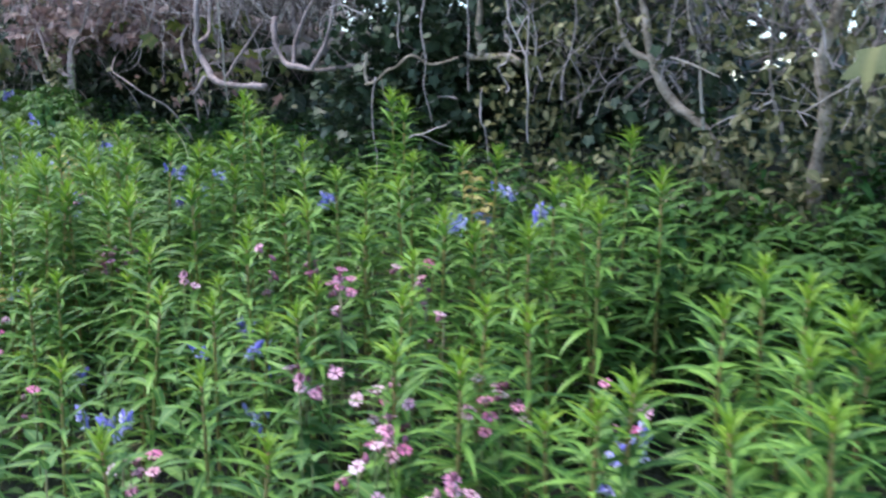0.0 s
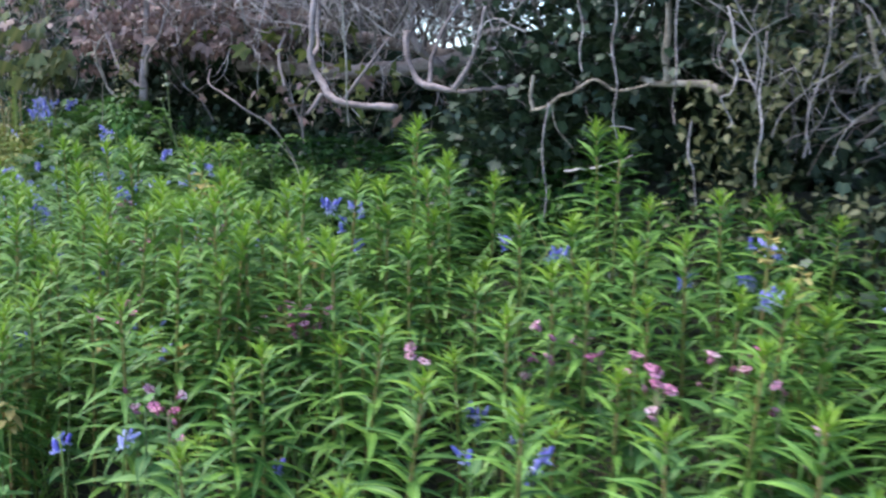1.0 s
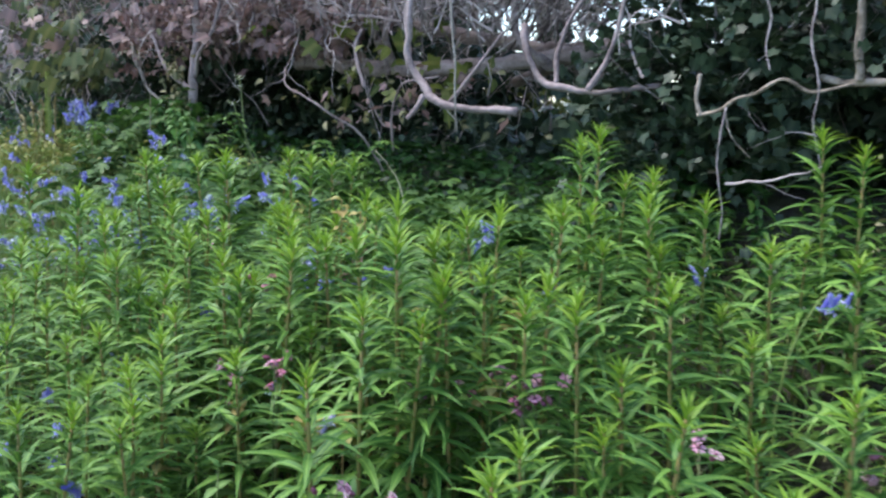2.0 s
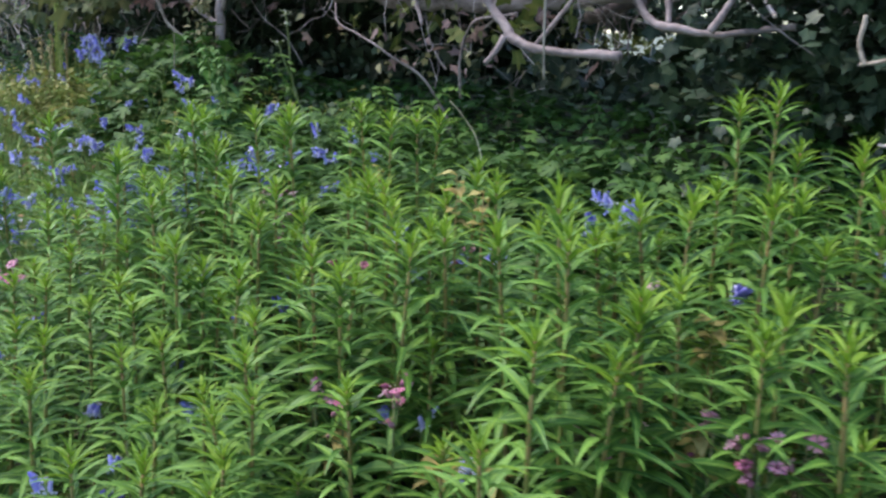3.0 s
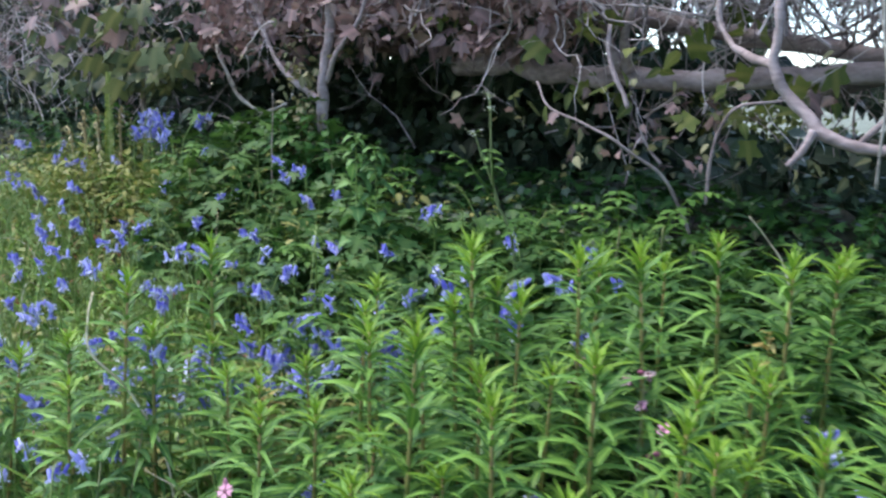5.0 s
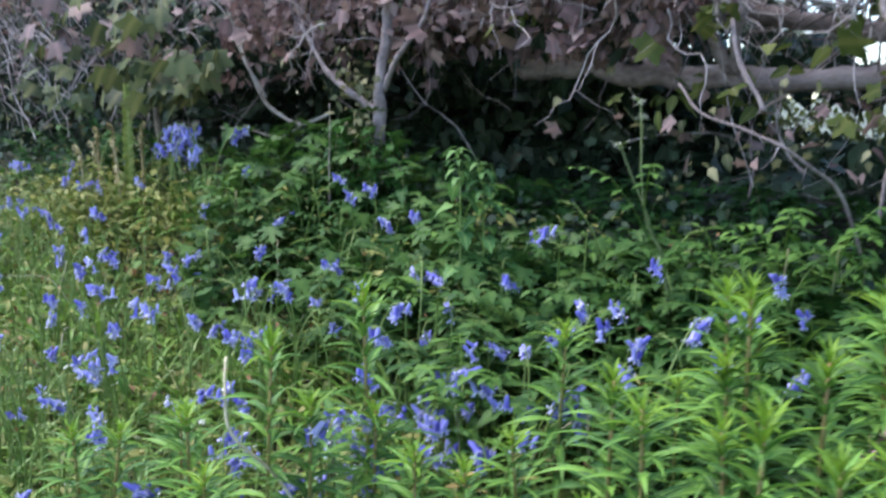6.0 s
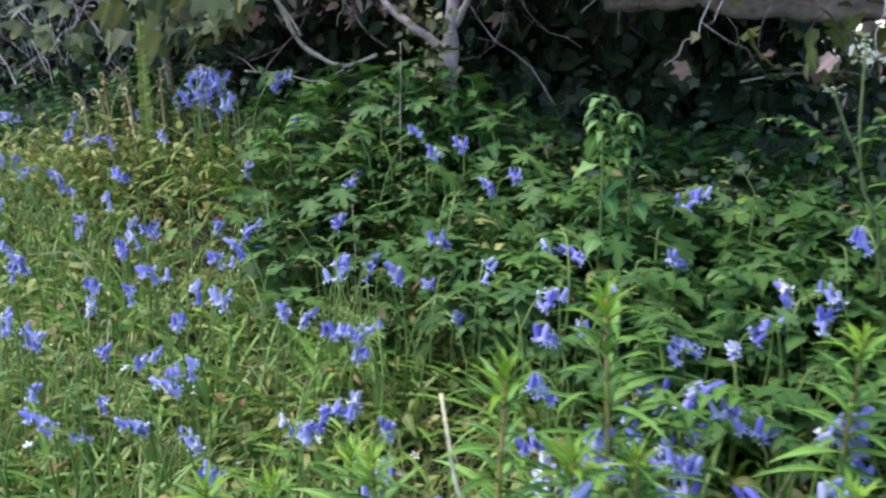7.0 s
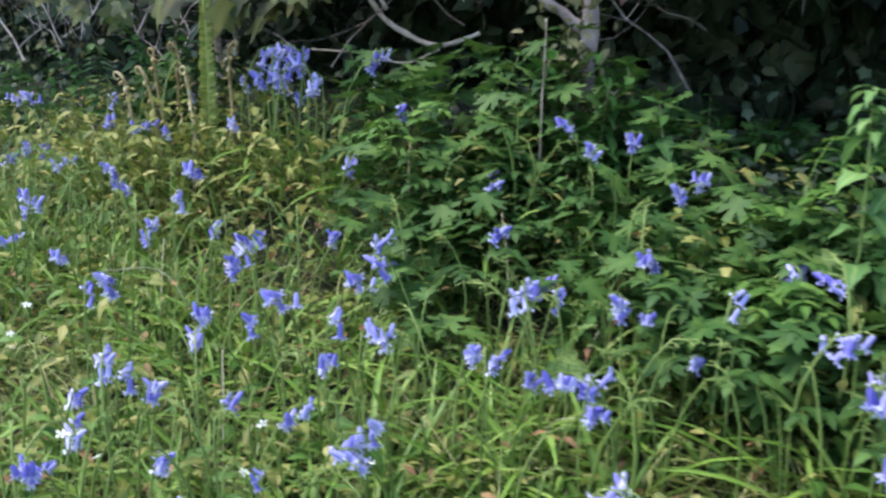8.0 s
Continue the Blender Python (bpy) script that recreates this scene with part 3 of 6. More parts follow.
def build_twigs():
    geo = Geo()
    for n_twig in range(3250):
        x = rnd.uniform(-8.5, 1.0) if n_twig > 650 else rnd.uniform(-1.75, 0.3) if n_twig > 250 else rnd.uniform(-4.1, -2.4)
        z = 1.3 + 1.3 * rnd.random() ** 0.8
        y = 1.9 + 0.75 * rnd.random() ** 1.4
        if n_twig <= 250 or 650 < n_twig < 950:
            x, y, z = rnd.uniform(-4.6, -2.8), rnd.uniform(1.9, 2.3), rnd.uniform(1.72, 2.1)
        if 250 < n_twig < 470:
            y, z = rnd.uniform(1.78, 2.0), rnd.uniform(1.35, 1.9)
        if -2.5 < x < -1.75 and rnd.random() < 0.6:
            continue
        if z < 1.78 and -6.2 < x < -4.0 and rnd.random() < 0.93:
            continue
        if rnd.random() < 0.08:
            x = rnd.uniform(-3.9, -2.4)
        if -4.5 < x < -2.6 and z < 1.7 and rnd.random() < 0.85:
            y = rnd.uniform(2.28, 2.9)
        heading = (rnd.uniform(-1, 1), rnd.uniform(-0.5, 0.4), rnd.uniform(-0.3 if z > 1.9 else 0.1, 1.2))
        length = rnd.uniform(0.18, 0.6)
        r = 0.0013 + 0.0036 * rnd.random() ** 2.0
        near = 250 < n_twig < 470
        line, radii = wander((x, y, z), heading, length * (0.7 if near else 1), r * (0.55 if near else 1), 7, 0.45 if near else 0.3)
        v, f = tube(line, radii, 5 if r > 0.0025 else 4, False)
        geo.add(v, f)
        for _ in range(rnd.randint(1, 2)):
            k = rnd.randint(2, 6)
            sub, sr = wander(line[k], (rnd.uniform(-1, 1), rnd.uniform(-0.6, 0.6), rnd.uniform(-0.4, 1)), length * 0.45, radii[k] * 0.7, 4, 0.3)
            v, f = tube(sub, sr, 4, False)
            geo.add(v, f)
    stuff("hedge_twigs", geo, [TWIG], "tangle of bare grey hedge twigs", "twigs")
    # older crooked twigs that fork and bend back on themselves
    geo = Geo()
    for n_twig in range(1120):
        x = rnd.uniform(-8.0, -2.3) if n_twig < 850 else rnd.uniform(-1.7, 0.4)
        y, z = rnd.uniform(1.74, 2.3), 1.62 + 0.65 * rnd.random()
        if -5.9 < x < -4.1 and z < 1.74 or (-2.9 < x < -2.3 and rnd.random() < 0.4):
            continue
        if rnd.random() < 0.75 * thin_hedge(x, y, z) * (x < -2) or (-4.5 < x < -2.5 and z < 1.78 and y < 2.25) or (x < -4.6 and rnd.random() < 0.55):
            continue
        upright = n_twig >= 850
        if n_twig % 5 == 1 and not upright:
            x, y, z = rnd.uniform(-3.5, -2.7), rnd.uniform(2.0, 2.5), rnd.uniform(1.78, 2.1)
        if upright and n_twig % 3:
            x, y, z = rnd.uniform(-1.5, -0.45), rnd.uniform(1.95, 2.6), rnd.uniform(1.7, 1.95)
        heading = (rnd.uniform(-1, 1) * (0.35 if upright else 1), rnd.uniform(-0.4, 0.3), 1.0 if upright else rnd.uniform(-0.7, 1.0))
        r = rnd.uniform(0.0014, 0.0042) * (0.65 if upright else 1)
        line, radii = wander((x, y, z - 0.2 * upright), heading, rnd.uniform(0.22, 0.55), r, 10, 0.3 if upright else 0.62)
        geo.add(*tube(line, radii, 5, False))
        for k in (3, 6):
            sub, sr = wander(line[k], (rnd.uniform(-1, 1), rnd.uniform(-0.5, 0.5), rnd.uniform(-0.6, 1)), rnd.uniform(0.08, 0.22), radii[k] * 0.7, 5, 0.55)
            geo.add(*tube(sub, sr, 4, False))
    # the lattice of stouter twigs over the laid trunks
    for n_twig in range(150):
        x, y, z = rnd.uniform(-3.55, -2.72), rnd.uniform(2.0, 2.45), rnd.uniform(1.7, 1.95)
        heading = (rnd.uniform(-0.9, 0.9), rnd.uniform(-0.2, 0.3), rnd.uniform(0.3, 1.0))
        line, radii = wander((x, y, z), heading, rnd.uniform(0.2, 0.42), rnd.uniform(0.0028, 0.0062), 8, 0.42)
        geo.add(*tube(line, radii, 6, False))
        for k in (2, 4, 5):
            sub, sr = wander(line[k], (rnd.uniform(-1, 1), rnd.uniform(-0.4, 0.4), rnd.uniform(-0.3, 1)), rnd.uniform(0.1, 0.22), radii[k] * 0.65, 5, 0.5)
            geo.add(*tube(sub, sr, 4, False))
    stuff("hedge_twigs", geo, [TWIG], "crooked pale mauve-grey twigs over the hedge face", "twigs")


build_twigs()


def scatter_leaves(geo, count, spot, shapes, size, tilt=40, slot=0):
    """Leaves at places from spot(), turned outwards from the hedge's face with random tilt."""
    made = 0
    while made < count:
        p = spot()
        if p is None:
            continue
        v, f, uv = rnd.choice(shapes)
        m = aim(p, rnd.uniform(0, 360), rnd.uniform(-70, 25), rnd.uniform(-tilt, tilt), rnd.uniform(*size))
        geo.add(v, f, uv, slot, m)
        made += 1


ivy_shapes = [lobed(1.0, IVY_LOBES)]
ivy_small = [lobed(0.55, IVY_LOBES)]
oval_shapes = [blade(1.0, 0.62, 3, 0.3, 0.2, "ovate"), blade(1.0, 0.7, 3, 0.15, 0.3, "ovate")]


def build_hedge_leaves():
    # dark ivy over the old stump, with deep hollows
    def ivy_spot():
        x, z = rnd.uniform(-2.75, -1.15), rnd.uniform(1.05, 2.3)
        hollow = noise.noise((x * 3.2, z * 3.2, 7.7))
        y = 1.95 + 0.22 * hollow + rnd.uniform(-0.10, 0.25) - 0.12 * smoothstep(1.6, 1.2, z)
        if hollow < -0.15 and rnd.random() < 0.6:
            return None
        cave = smoothstep(-2.5, -2.25, x) * (1 - smoothstep(-1.55, -1.35, x)) * (1 - smoothstep(1.55, 1.66, z + 0.1 * hollow)) * smoothstep(1.1, 1.2, z)
        if rnd.random() < cave * 0.98:
            return None
        if rnd.random() < thin_hedge(x, y, z) * (x > -1.7):
            return None
        return Vector((x, y, z))
    geo = Geo()
    scatter_leaves(geo, 4400, ivy_spot, ivy_shapes, (0.013, 0.032))
    brow_spot = lambda: Vector((rnd.uniform(-2.7, -1.55), rnd.uniform(2.0, 2.6), rnd.gauss(1.78, 0.09)))
    scatter_leaves(geo, 1300, brow_spot, ivy_shapes, (0.024, 0.046))
    curtain = lambda: Vector((rnd.uniform(-2.8, -2.05), rnd.uniform(1.9, 2.15), rnd.uniform(1.34, 1.68)))
    scatter_leaves(geo, 700, curtain, ivy_shapes, (0.02, 0.036))
    inner = lambda: Vector((rnd.uniform(-3.05, -2.35), rnd.uniform(2.15, 2.4), rnd.uniform(1.42, 1.6)))
    scatter_leaves(geo, 260, inner, ivy_shapes, (0.035, 0.055))
    stuff("ivy", geo, [IVY], "dense dark glossy ivy over the hedge stump", "ivy")

    # deep leaf mass inside and behind the hedge, coloured dark for the shade there
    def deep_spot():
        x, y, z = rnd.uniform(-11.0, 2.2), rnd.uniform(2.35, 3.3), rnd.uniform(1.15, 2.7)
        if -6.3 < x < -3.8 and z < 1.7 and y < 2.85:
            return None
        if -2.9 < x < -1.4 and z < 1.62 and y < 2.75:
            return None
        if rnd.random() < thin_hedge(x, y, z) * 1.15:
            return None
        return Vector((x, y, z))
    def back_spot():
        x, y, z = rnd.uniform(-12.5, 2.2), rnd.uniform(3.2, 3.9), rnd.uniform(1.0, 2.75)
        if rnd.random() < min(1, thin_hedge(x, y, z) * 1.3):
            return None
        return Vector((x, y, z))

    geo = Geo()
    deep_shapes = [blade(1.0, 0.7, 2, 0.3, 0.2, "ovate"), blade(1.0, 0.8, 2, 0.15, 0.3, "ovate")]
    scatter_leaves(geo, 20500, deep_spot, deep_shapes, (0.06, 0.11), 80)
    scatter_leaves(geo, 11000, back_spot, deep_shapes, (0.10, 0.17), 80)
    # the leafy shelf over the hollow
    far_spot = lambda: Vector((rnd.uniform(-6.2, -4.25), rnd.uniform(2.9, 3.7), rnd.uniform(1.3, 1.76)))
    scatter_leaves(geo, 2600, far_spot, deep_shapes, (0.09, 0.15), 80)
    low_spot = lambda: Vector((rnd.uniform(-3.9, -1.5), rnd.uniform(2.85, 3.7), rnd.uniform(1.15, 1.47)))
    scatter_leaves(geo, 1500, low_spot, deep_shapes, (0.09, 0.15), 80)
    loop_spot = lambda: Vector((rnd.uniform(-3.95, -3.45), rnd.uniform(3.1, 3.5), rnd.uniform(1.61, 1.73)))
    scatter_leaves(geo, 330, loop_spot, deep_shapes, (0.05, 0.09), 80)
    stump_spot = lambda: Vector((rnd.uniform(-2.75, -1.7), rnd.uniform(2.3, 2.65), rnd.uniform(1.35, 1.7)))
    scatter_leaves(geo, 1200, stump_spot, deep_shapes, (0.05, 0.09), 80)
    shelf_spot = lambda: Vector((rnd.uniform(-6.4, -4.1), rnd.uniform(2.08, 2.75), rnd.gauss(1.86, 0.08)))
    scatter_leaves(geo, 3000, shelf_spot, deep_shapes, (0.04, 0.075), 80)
    stuff("hedge_leaves", geo, [IVY], "deep leaf mass inside the hedge, shade put into its dark colour", "hedge")

    # greener leaves on the face of the hedge
    def face_spot():
        x, z = rnd.uniform(-9.0, 1.2), rnd.uniform(1.1, 2.5)
        right = smoothstep(-1.6, -1.3, x)
        if noise.noise((x * 2.1, z * 2.1, 1.9)) < 0.15 - 0.4 * right:
            return None
        if -4.6 < x < -2.5 and z > 1.45 and rnd.random() < 0.85:
            return None
        if (-6.3 < x < -3.9 and z < 1.68) or (-2.5 < x < -1.65 and rnd.random() < 0.8):
            return None
        y = rnd.uniform(1.82, 2.3)
        if rnd.random() < thin_hedge(x, y, z) * 0.8:
            return None
        return Vector((x, y, z))
    geo = Geo()
    scatter_leaves(geo, 3300, face_spot, oval_shapes + ivy_small, (0.015, 0.036), 60)
    def right_spot():
        x, z = rnd.uniform(-1.85, 0.4), 1.15 + 0.95 * rnd.random()
        if noise.noise((x * 4.2, z * 4.2, 3.3)) < -0.08:
            return None
        y = rnd.uniform(1.76, 2.15)
        if rnd.random() < 0.75 * thin_hedge(x, y, z):
            return None
        return Vector((x, y, z))
    scatter_leaves(geo, 6000, right_spot, oval_shapes, (0.012, 0.034), 70)
    # clumps before the feet of the stems
    def foot_spot():
        cx, cz = rnd.choice(((-1.1, 1.28), (-1.15, 1.3), (-1.16, 1.22), (-1.08, 1.33), (-0.93, 1.22), (-0.95, 1.18), (-4.79, 1.3), (-4.82, 1.4), (-4.74, 1.35), (-4.78, 1.48), (-4.8, 1.62)))
        return Vector((rnd.gauss(cx, 0.05), rnd.uniform(1.78, 1.86), rnd.gauss(cz, 0.05)))
    scatter_leaves(geo, 640, foot_spot, oval_shapes + ivy_small, (0.018, 0.04), 60)
    under_spot = lambda: Vector((rnd.gauss(-3.55, 0.3), rnd.uniform(1.8, 2.25), rnd.gauss(1.5, 0.07)))
    scatter_leaves(geo, 80, under_spot, oval_shapes + ivy_small, (0.02, 0.045), 60)
    stuff("hedge_leaves", geo, [HEDGE_LEAF], "mixed green leaves on the hedge face", "hedge")

    # leaves in the light on the field side
    geo = Geo()
    def field_spot():
        x = rnd.uniform(-4.85, -3.3)
        z = rnd.uniform(1.34, 1.69 - 0.12 * smoothstep(-4.2, -4.03, x))
        if noise.noise((x * 5, z * 5, 4.4)) < -0.12:
            return None
        return Vector((x, rnd.uniform(3.3, 3.9), z))
    scatter_leaves(geo, 1250, field_spot, oval_shapes, (0.022, 0.045), 60)
    stuff("hedge_leaves", geo, [FIELD_LEAF], "yellow-green leaves on the field side of the hedge", "hedge")

    # olive leaves hanging about the laid trunk
    geo = Geo()
    olive = [(-4.02, 1.55), (-3.9, 1.58), (-3.75, 1.6), (-3.62, 1.68), (-3.5, 1.74), (-3.45, 1.55), (-4.3, 1.8), (-3.85, 1.78), (-3.3, 1.62)]
    def olive_spot():
        cx, cz = rnd.choice(olive)
        return Vector((rnd.gauss(cx, 0.05), rnd.uniform(1.9, 2.15), rnd.gauss(cz, 0.03)))
    scatter_leaves(geo, 75, olive_spot, [lobed(1.0, SYC_LOBES)] + oval_shapes, (0.03, 0.06), 60)
    stuff("hedge_leaves", geo, [FIELD_LEAF], "olive-yellow leaves hanging by the laid trunk", "hedge")

    # bronze young leaves
    def bronze_spot():
        x, y, z = rnd.uniform(-8.5, -3.1), rnd.uniform(1.78, 2.2), rnd.uniform(1.64, 2.5)
        pick = rnd.random()
        if pick < 0.3:
            return Vector((rnd.gauss(-5.0, 0.35), rnd.uniform(1.85, 2.2), rnd.gauss(1.86, 0.08)))
        if pick < 0.318:
            return Vector((rnd.gauss(-3.62, 0.2), rnd.uniform(1.85, 2.2), rnd.gauss(1.53, 0.055)))
        if -4.5 < x < -2.4 and z < 1.8:
            return None
        if x > -5.0 and rnd.random() < 0.35:
            return None
        if noise.noise((x * 2.6, z * 2.6, 5.5)) < 0.0 or rnd.random() < 0.6 * thin_hedge(x, y, z):
            return None
        return Vector((x, y, z))
    geo = Geo()
    scatter_leaves(geo, 1900, bronze_spot, [lobed(1.0, SYC_LOBES)] * 2 + oval_shapes, (0.018, 0.05), 60)
    # a thicket of them round the end of the laid trunk
    clumps = [(rnd.uniform(-4.85, -3.9), rnd.uniform(1.72, 1.95)) for _ in range(16)] + [(-4.2, 1.74), (-4.15, 1.75), (-4.65, 1.8)]
    def thicket_spot():
        cx, cz = rnd.choice(clumps)
        return Vector((rnd.gauss(cx, 0.06), rnd.uniform(1.92, 2.2), max(1.7, rnd.gauss(cz, 0.04))))
    scatter_leaves(geo, 620, thicket_spot, [lobed(1.0, SYC_LOBES)] + oval_shapes, (0.025, 0.06), 60)
    stuff("bronze_leaves", geo, [RED_LEAF], "bronze red young leaves among the hedge twigs", "leaves")

    # ivy and dead leaves creeping on the hedge bank
    def bank_spot():
        x, y = rnd.uniform(-8.5, 1.0), rnd.uniform(1.75, 2.4)
        if rnd.random() < 0.25:
            x, y = rnd.gauss(-4.4, 0.5), rnd.uniform(1.75, 2.0)
        return Vector((x, y, ground_z(x, y) + rnd.uniform(0.01, 0.16 + 0.12 * (y - 1.75))))
    geo = Geo()
    scatter_leaves(geo, 5000, bank_spot, ivy_shapes, (0.012, 0.028), 30)
    stuff("bank_ivy", geo, [IVY], "ivy creeping over the hedge bank", "ivy")


build_hedge_leaves()


def build_sycamore():
    """A low sycamore shoot with large lobed leaves in tiers."""
    root = thing("sycamore_sapling", "low sycamore sapling with big yellow-green lobed leaves", "sapling")
    geo = Geo()
    limb(geo, [(-5.95, 1.95, 1.15), (-5.93, 1.9, 1.6), (-5.9, 1.86, 1.95), (-5.85, 1.9, 2.4)], 0.012, 0.006, 7)
    for end in ((-6.2, 1.75, 1.7), (-5.6, 1.72, 1.72), (-5.8, 1.68, 1.85), (-6.05, 1.72, 1.95)):
        limb(geo, [(-5.92, 1.88, end[2] - 0.1), ((end[0] - 5.92) / 2, (end[1] + 1.88) / 2, end[2] - 0.02), end], 0.004, 0.0025, 5)
    part("stem", geo, [MOSSY], root)
    leaf = Geo()
    v, f, uv = lobed(1.0, SYC_LOBES)
    leaf.add(v, f, uv)
    mesh, bronze = leaf.mesh("leaf", SYCAMORE), leaf.mesh("leaf", RED_LEAF)
    r = random.Random(5)
    for i in range(130):
        x = r.uniform(-6.35, -5.35)
        z = 1.56 + 0.5 * r.random() ** 1.2
        if x > -5.6:
            z = r.uniform(1.58, 1.75)
        p = Vector((x, r.uniform(1.62, 1.86), z))
        part("leaf", bronze if i % 4 == 3 and z > 1.7 else mesh, [], root, m=aim(p, r.uniform(190, 350), r.uniform(-75, -20), r.uniform(-45, 45), r.uniform(0.042, 0.075)))


build_sycamore()


# ---- plants ----
def stem_curve(height, lean, seed):
    r = random.Random(seed)
    a = r.uniform(0, 6.28)
    return [Vector((math.cos(a) * lean * t * t, math.sin(a) * lean * t * t, height * t)) for t in (0, 0.2, 0.4, 0.6, 0.8, 1.0)]


def at_height(line, t):
    k = min(len(line) - 2, int(t * (len(line) - 1)))
    return line[k].lerp(line[k + 1], t * (len(line) - 1) - k)


def single(name, shape, *materials):
    g = Geo()
    g.add(*shape)
    return g.mesh(name, *materials)


LEAVES = [blade(1.0, w, 6, d, 0.3, "lance", wv, 0.12) for w, d, wv in ((0.13, 0.38, 0.1), (0.14, 0.5, 0.15), (0.155, 0.3, 0.05), (0.12, 0.62, 0.2), (0.165, 0.42, 0.2))]
SPROUTS = [blade(1.0, w, 5, d, 0.45, "lance") for w, d in ((0.15, 0.3), (0.17, 0.55), (0.14, 0.42))]
LEAF_MESHES = [single("leaf", s, WILLOW) for s in LEAVES]
SPROUT_MESHES = [single("leaf", s, YOUNG) for s in SPROUTS]


def willowherb(seed, height, split):
    """A willowherb shoot: stem, spiral leaves longest at mid-height, and a compact tuft of upright young leaves at the top. split: each leaf is a part of its own."""
    r = random.Random(seed)
    root = thing("willowherb_shoot", "leafy green willowherb shoot with narrow arching leaves", "plant", "willowherb stand")
    line = stem_curve(height, r.uniform(0.005, 0.02), seed)
    g = Geo()
    v, f = tube(line, [0.0036, 0.0034, 0.0032, 0.0029, 0.0026, 0.0018], 6)
    g.add(v, f)
    part("stem", g, [W_STEM], root)
    lower, upper = Geo(), Geo()
    lower.spine(line), upper.spine(line)
    turn = r.uniform(0, 360)
    count = 56
    for i in range(count):
        t = 0.14 + 0.78 * (i / (count - 1)) ** 0.78
        turn += 137.5 + r.uniform(-14, 14)
        reach = 0.1 * (1 - 1.5 * (t - 0.6) ** 2) if t < 0.6 else 0.1 - 0.04 * ((t - 0.6) / 0.32) ** 1.6
        reach *= r.uniform(0.85, 1.15)
        rise = -2 + 34 * t + 20 * max(0, t - 0.6) / 0.32 + r.uniform(-11, 11)
        k = r.randrange(len(LEAVES))
        m = aim(at_height(line, t), turn, rise, r.uniform(-18, 18), reach)
        if split:
            part("leaf", LEAF_MESHES[k], [], root, m=m)
        else:
            lower.add(*LEAVES[k], 0, m, axis=t)
    for i in range(20):
        turn += 137.5
        t = 0.92 + 0.08 * i / 19
        reach = (0.068 - 0.0022 * i) * r.uniform(0.85, 1.15)
        k = r.randrange(len(SPROUTS))
        m = aim(at_height(line, t), turn, 38 + 2.4 * i + r.uniform(-8, 8), r.uniform(-10, 10), reach)
        if split:
            part("leaf", SPROUT_MESHES[k] if i > 3 else LEAF_MESHES[k], [], root, m=m)
        elif i < 4:
            lower.add(*LEAVES[k], 0, m, axis=t)
        else:
            upper.add(*SPROUTS[k], 0, m, axis=t)
    if not split:
        part("foliage", lower, [WILLOW], root)
        part("shoot_tip", upper, [YOUNG], root, "yellow-green young leaves")
    return root


def place(x, y, turn, size=1.0, lean=0.0, lean_to=0.0, sink=0.01):
    tip_over = Matrix.Rotation(radians(lean), 4, (math.cos(radians(lean_to)), math.sin(radians(lean_to)), 0))
    return Matrix.Translation((x, y, ground_z(x, y) - sink)) @ tip_over @ Matrix.Rotation(radians(turn), 4, "Z") @ Matrix.Diagonal((size, size, size, 1))


def spread(copies, roots):
    """Copies each root to its places, then sets the root itself at the first of them."""
    first = {}
    for root, m in zip(roots, copies):
        if root.name in first:
            copy_thing(root, m)
        else:
            first[root.name] = (root, m)
    for root, m in first.values():
        root.matrix_basis = m


def poisson(count, x0, x1, y0, y1, gap, keep, seed, tries=12000):
    r = random.Random(seed)
    spots = []
    for _ in range(tries):
        x, y = r.uniform(x0, x1), r.uniform(y0, y1)
        if r.random() > keep(x, y):
            continue
        if all((x - a) ** 2 + (y - b) ** 2 > gap * gap for a, b in spots):
            spots.append((x, y))
            if len(spots) >= count:
                break
    return spots


# the tops of the taller shoots
TIPS_A = [(-4.15, 0.59, 1.04), (-4.08, 0.61, 1.05), (-4.05, 0.68, 1.08), (-3.83, 0.81, 1.27), (-3.97, 0.66, 1.10), (-3.87, 0.71, 1.22),
          (-3.89, 0.60, 1.05), (-3.79, 0.67, 1.15), (-3.76, 0.79, 1.12), (-3.60, 0.74, 1.10), (-3.58, 1.02, 1.22), (-3.52, 0.76, 1.10), (-3.52, 0.82, 1.12),
          (-3.43, 0.67, 1.10), (-3.39, 0.82, 1.23), (-3.34, 0.71, 1.12), (-3.33, 0.79, 1.22), (-3.33, 0.94, 1.32), (-3.32, 1.00, 1.26), (-3.32, 0.90, 1.25), (-3.28, 0.47, 1.03),
          (-3.26, 0.89, 1.33), (-3.24, 0.81, 1.21), (-3.22, 0.69, 1.11), (-3.21, 0.94, 1.27), (-3.21, 0.52, 1.05), (-3.20, 1.09, 1.32), (-3.19, 0.57, 1.07), (-3.17, 0.64, 1.09)]
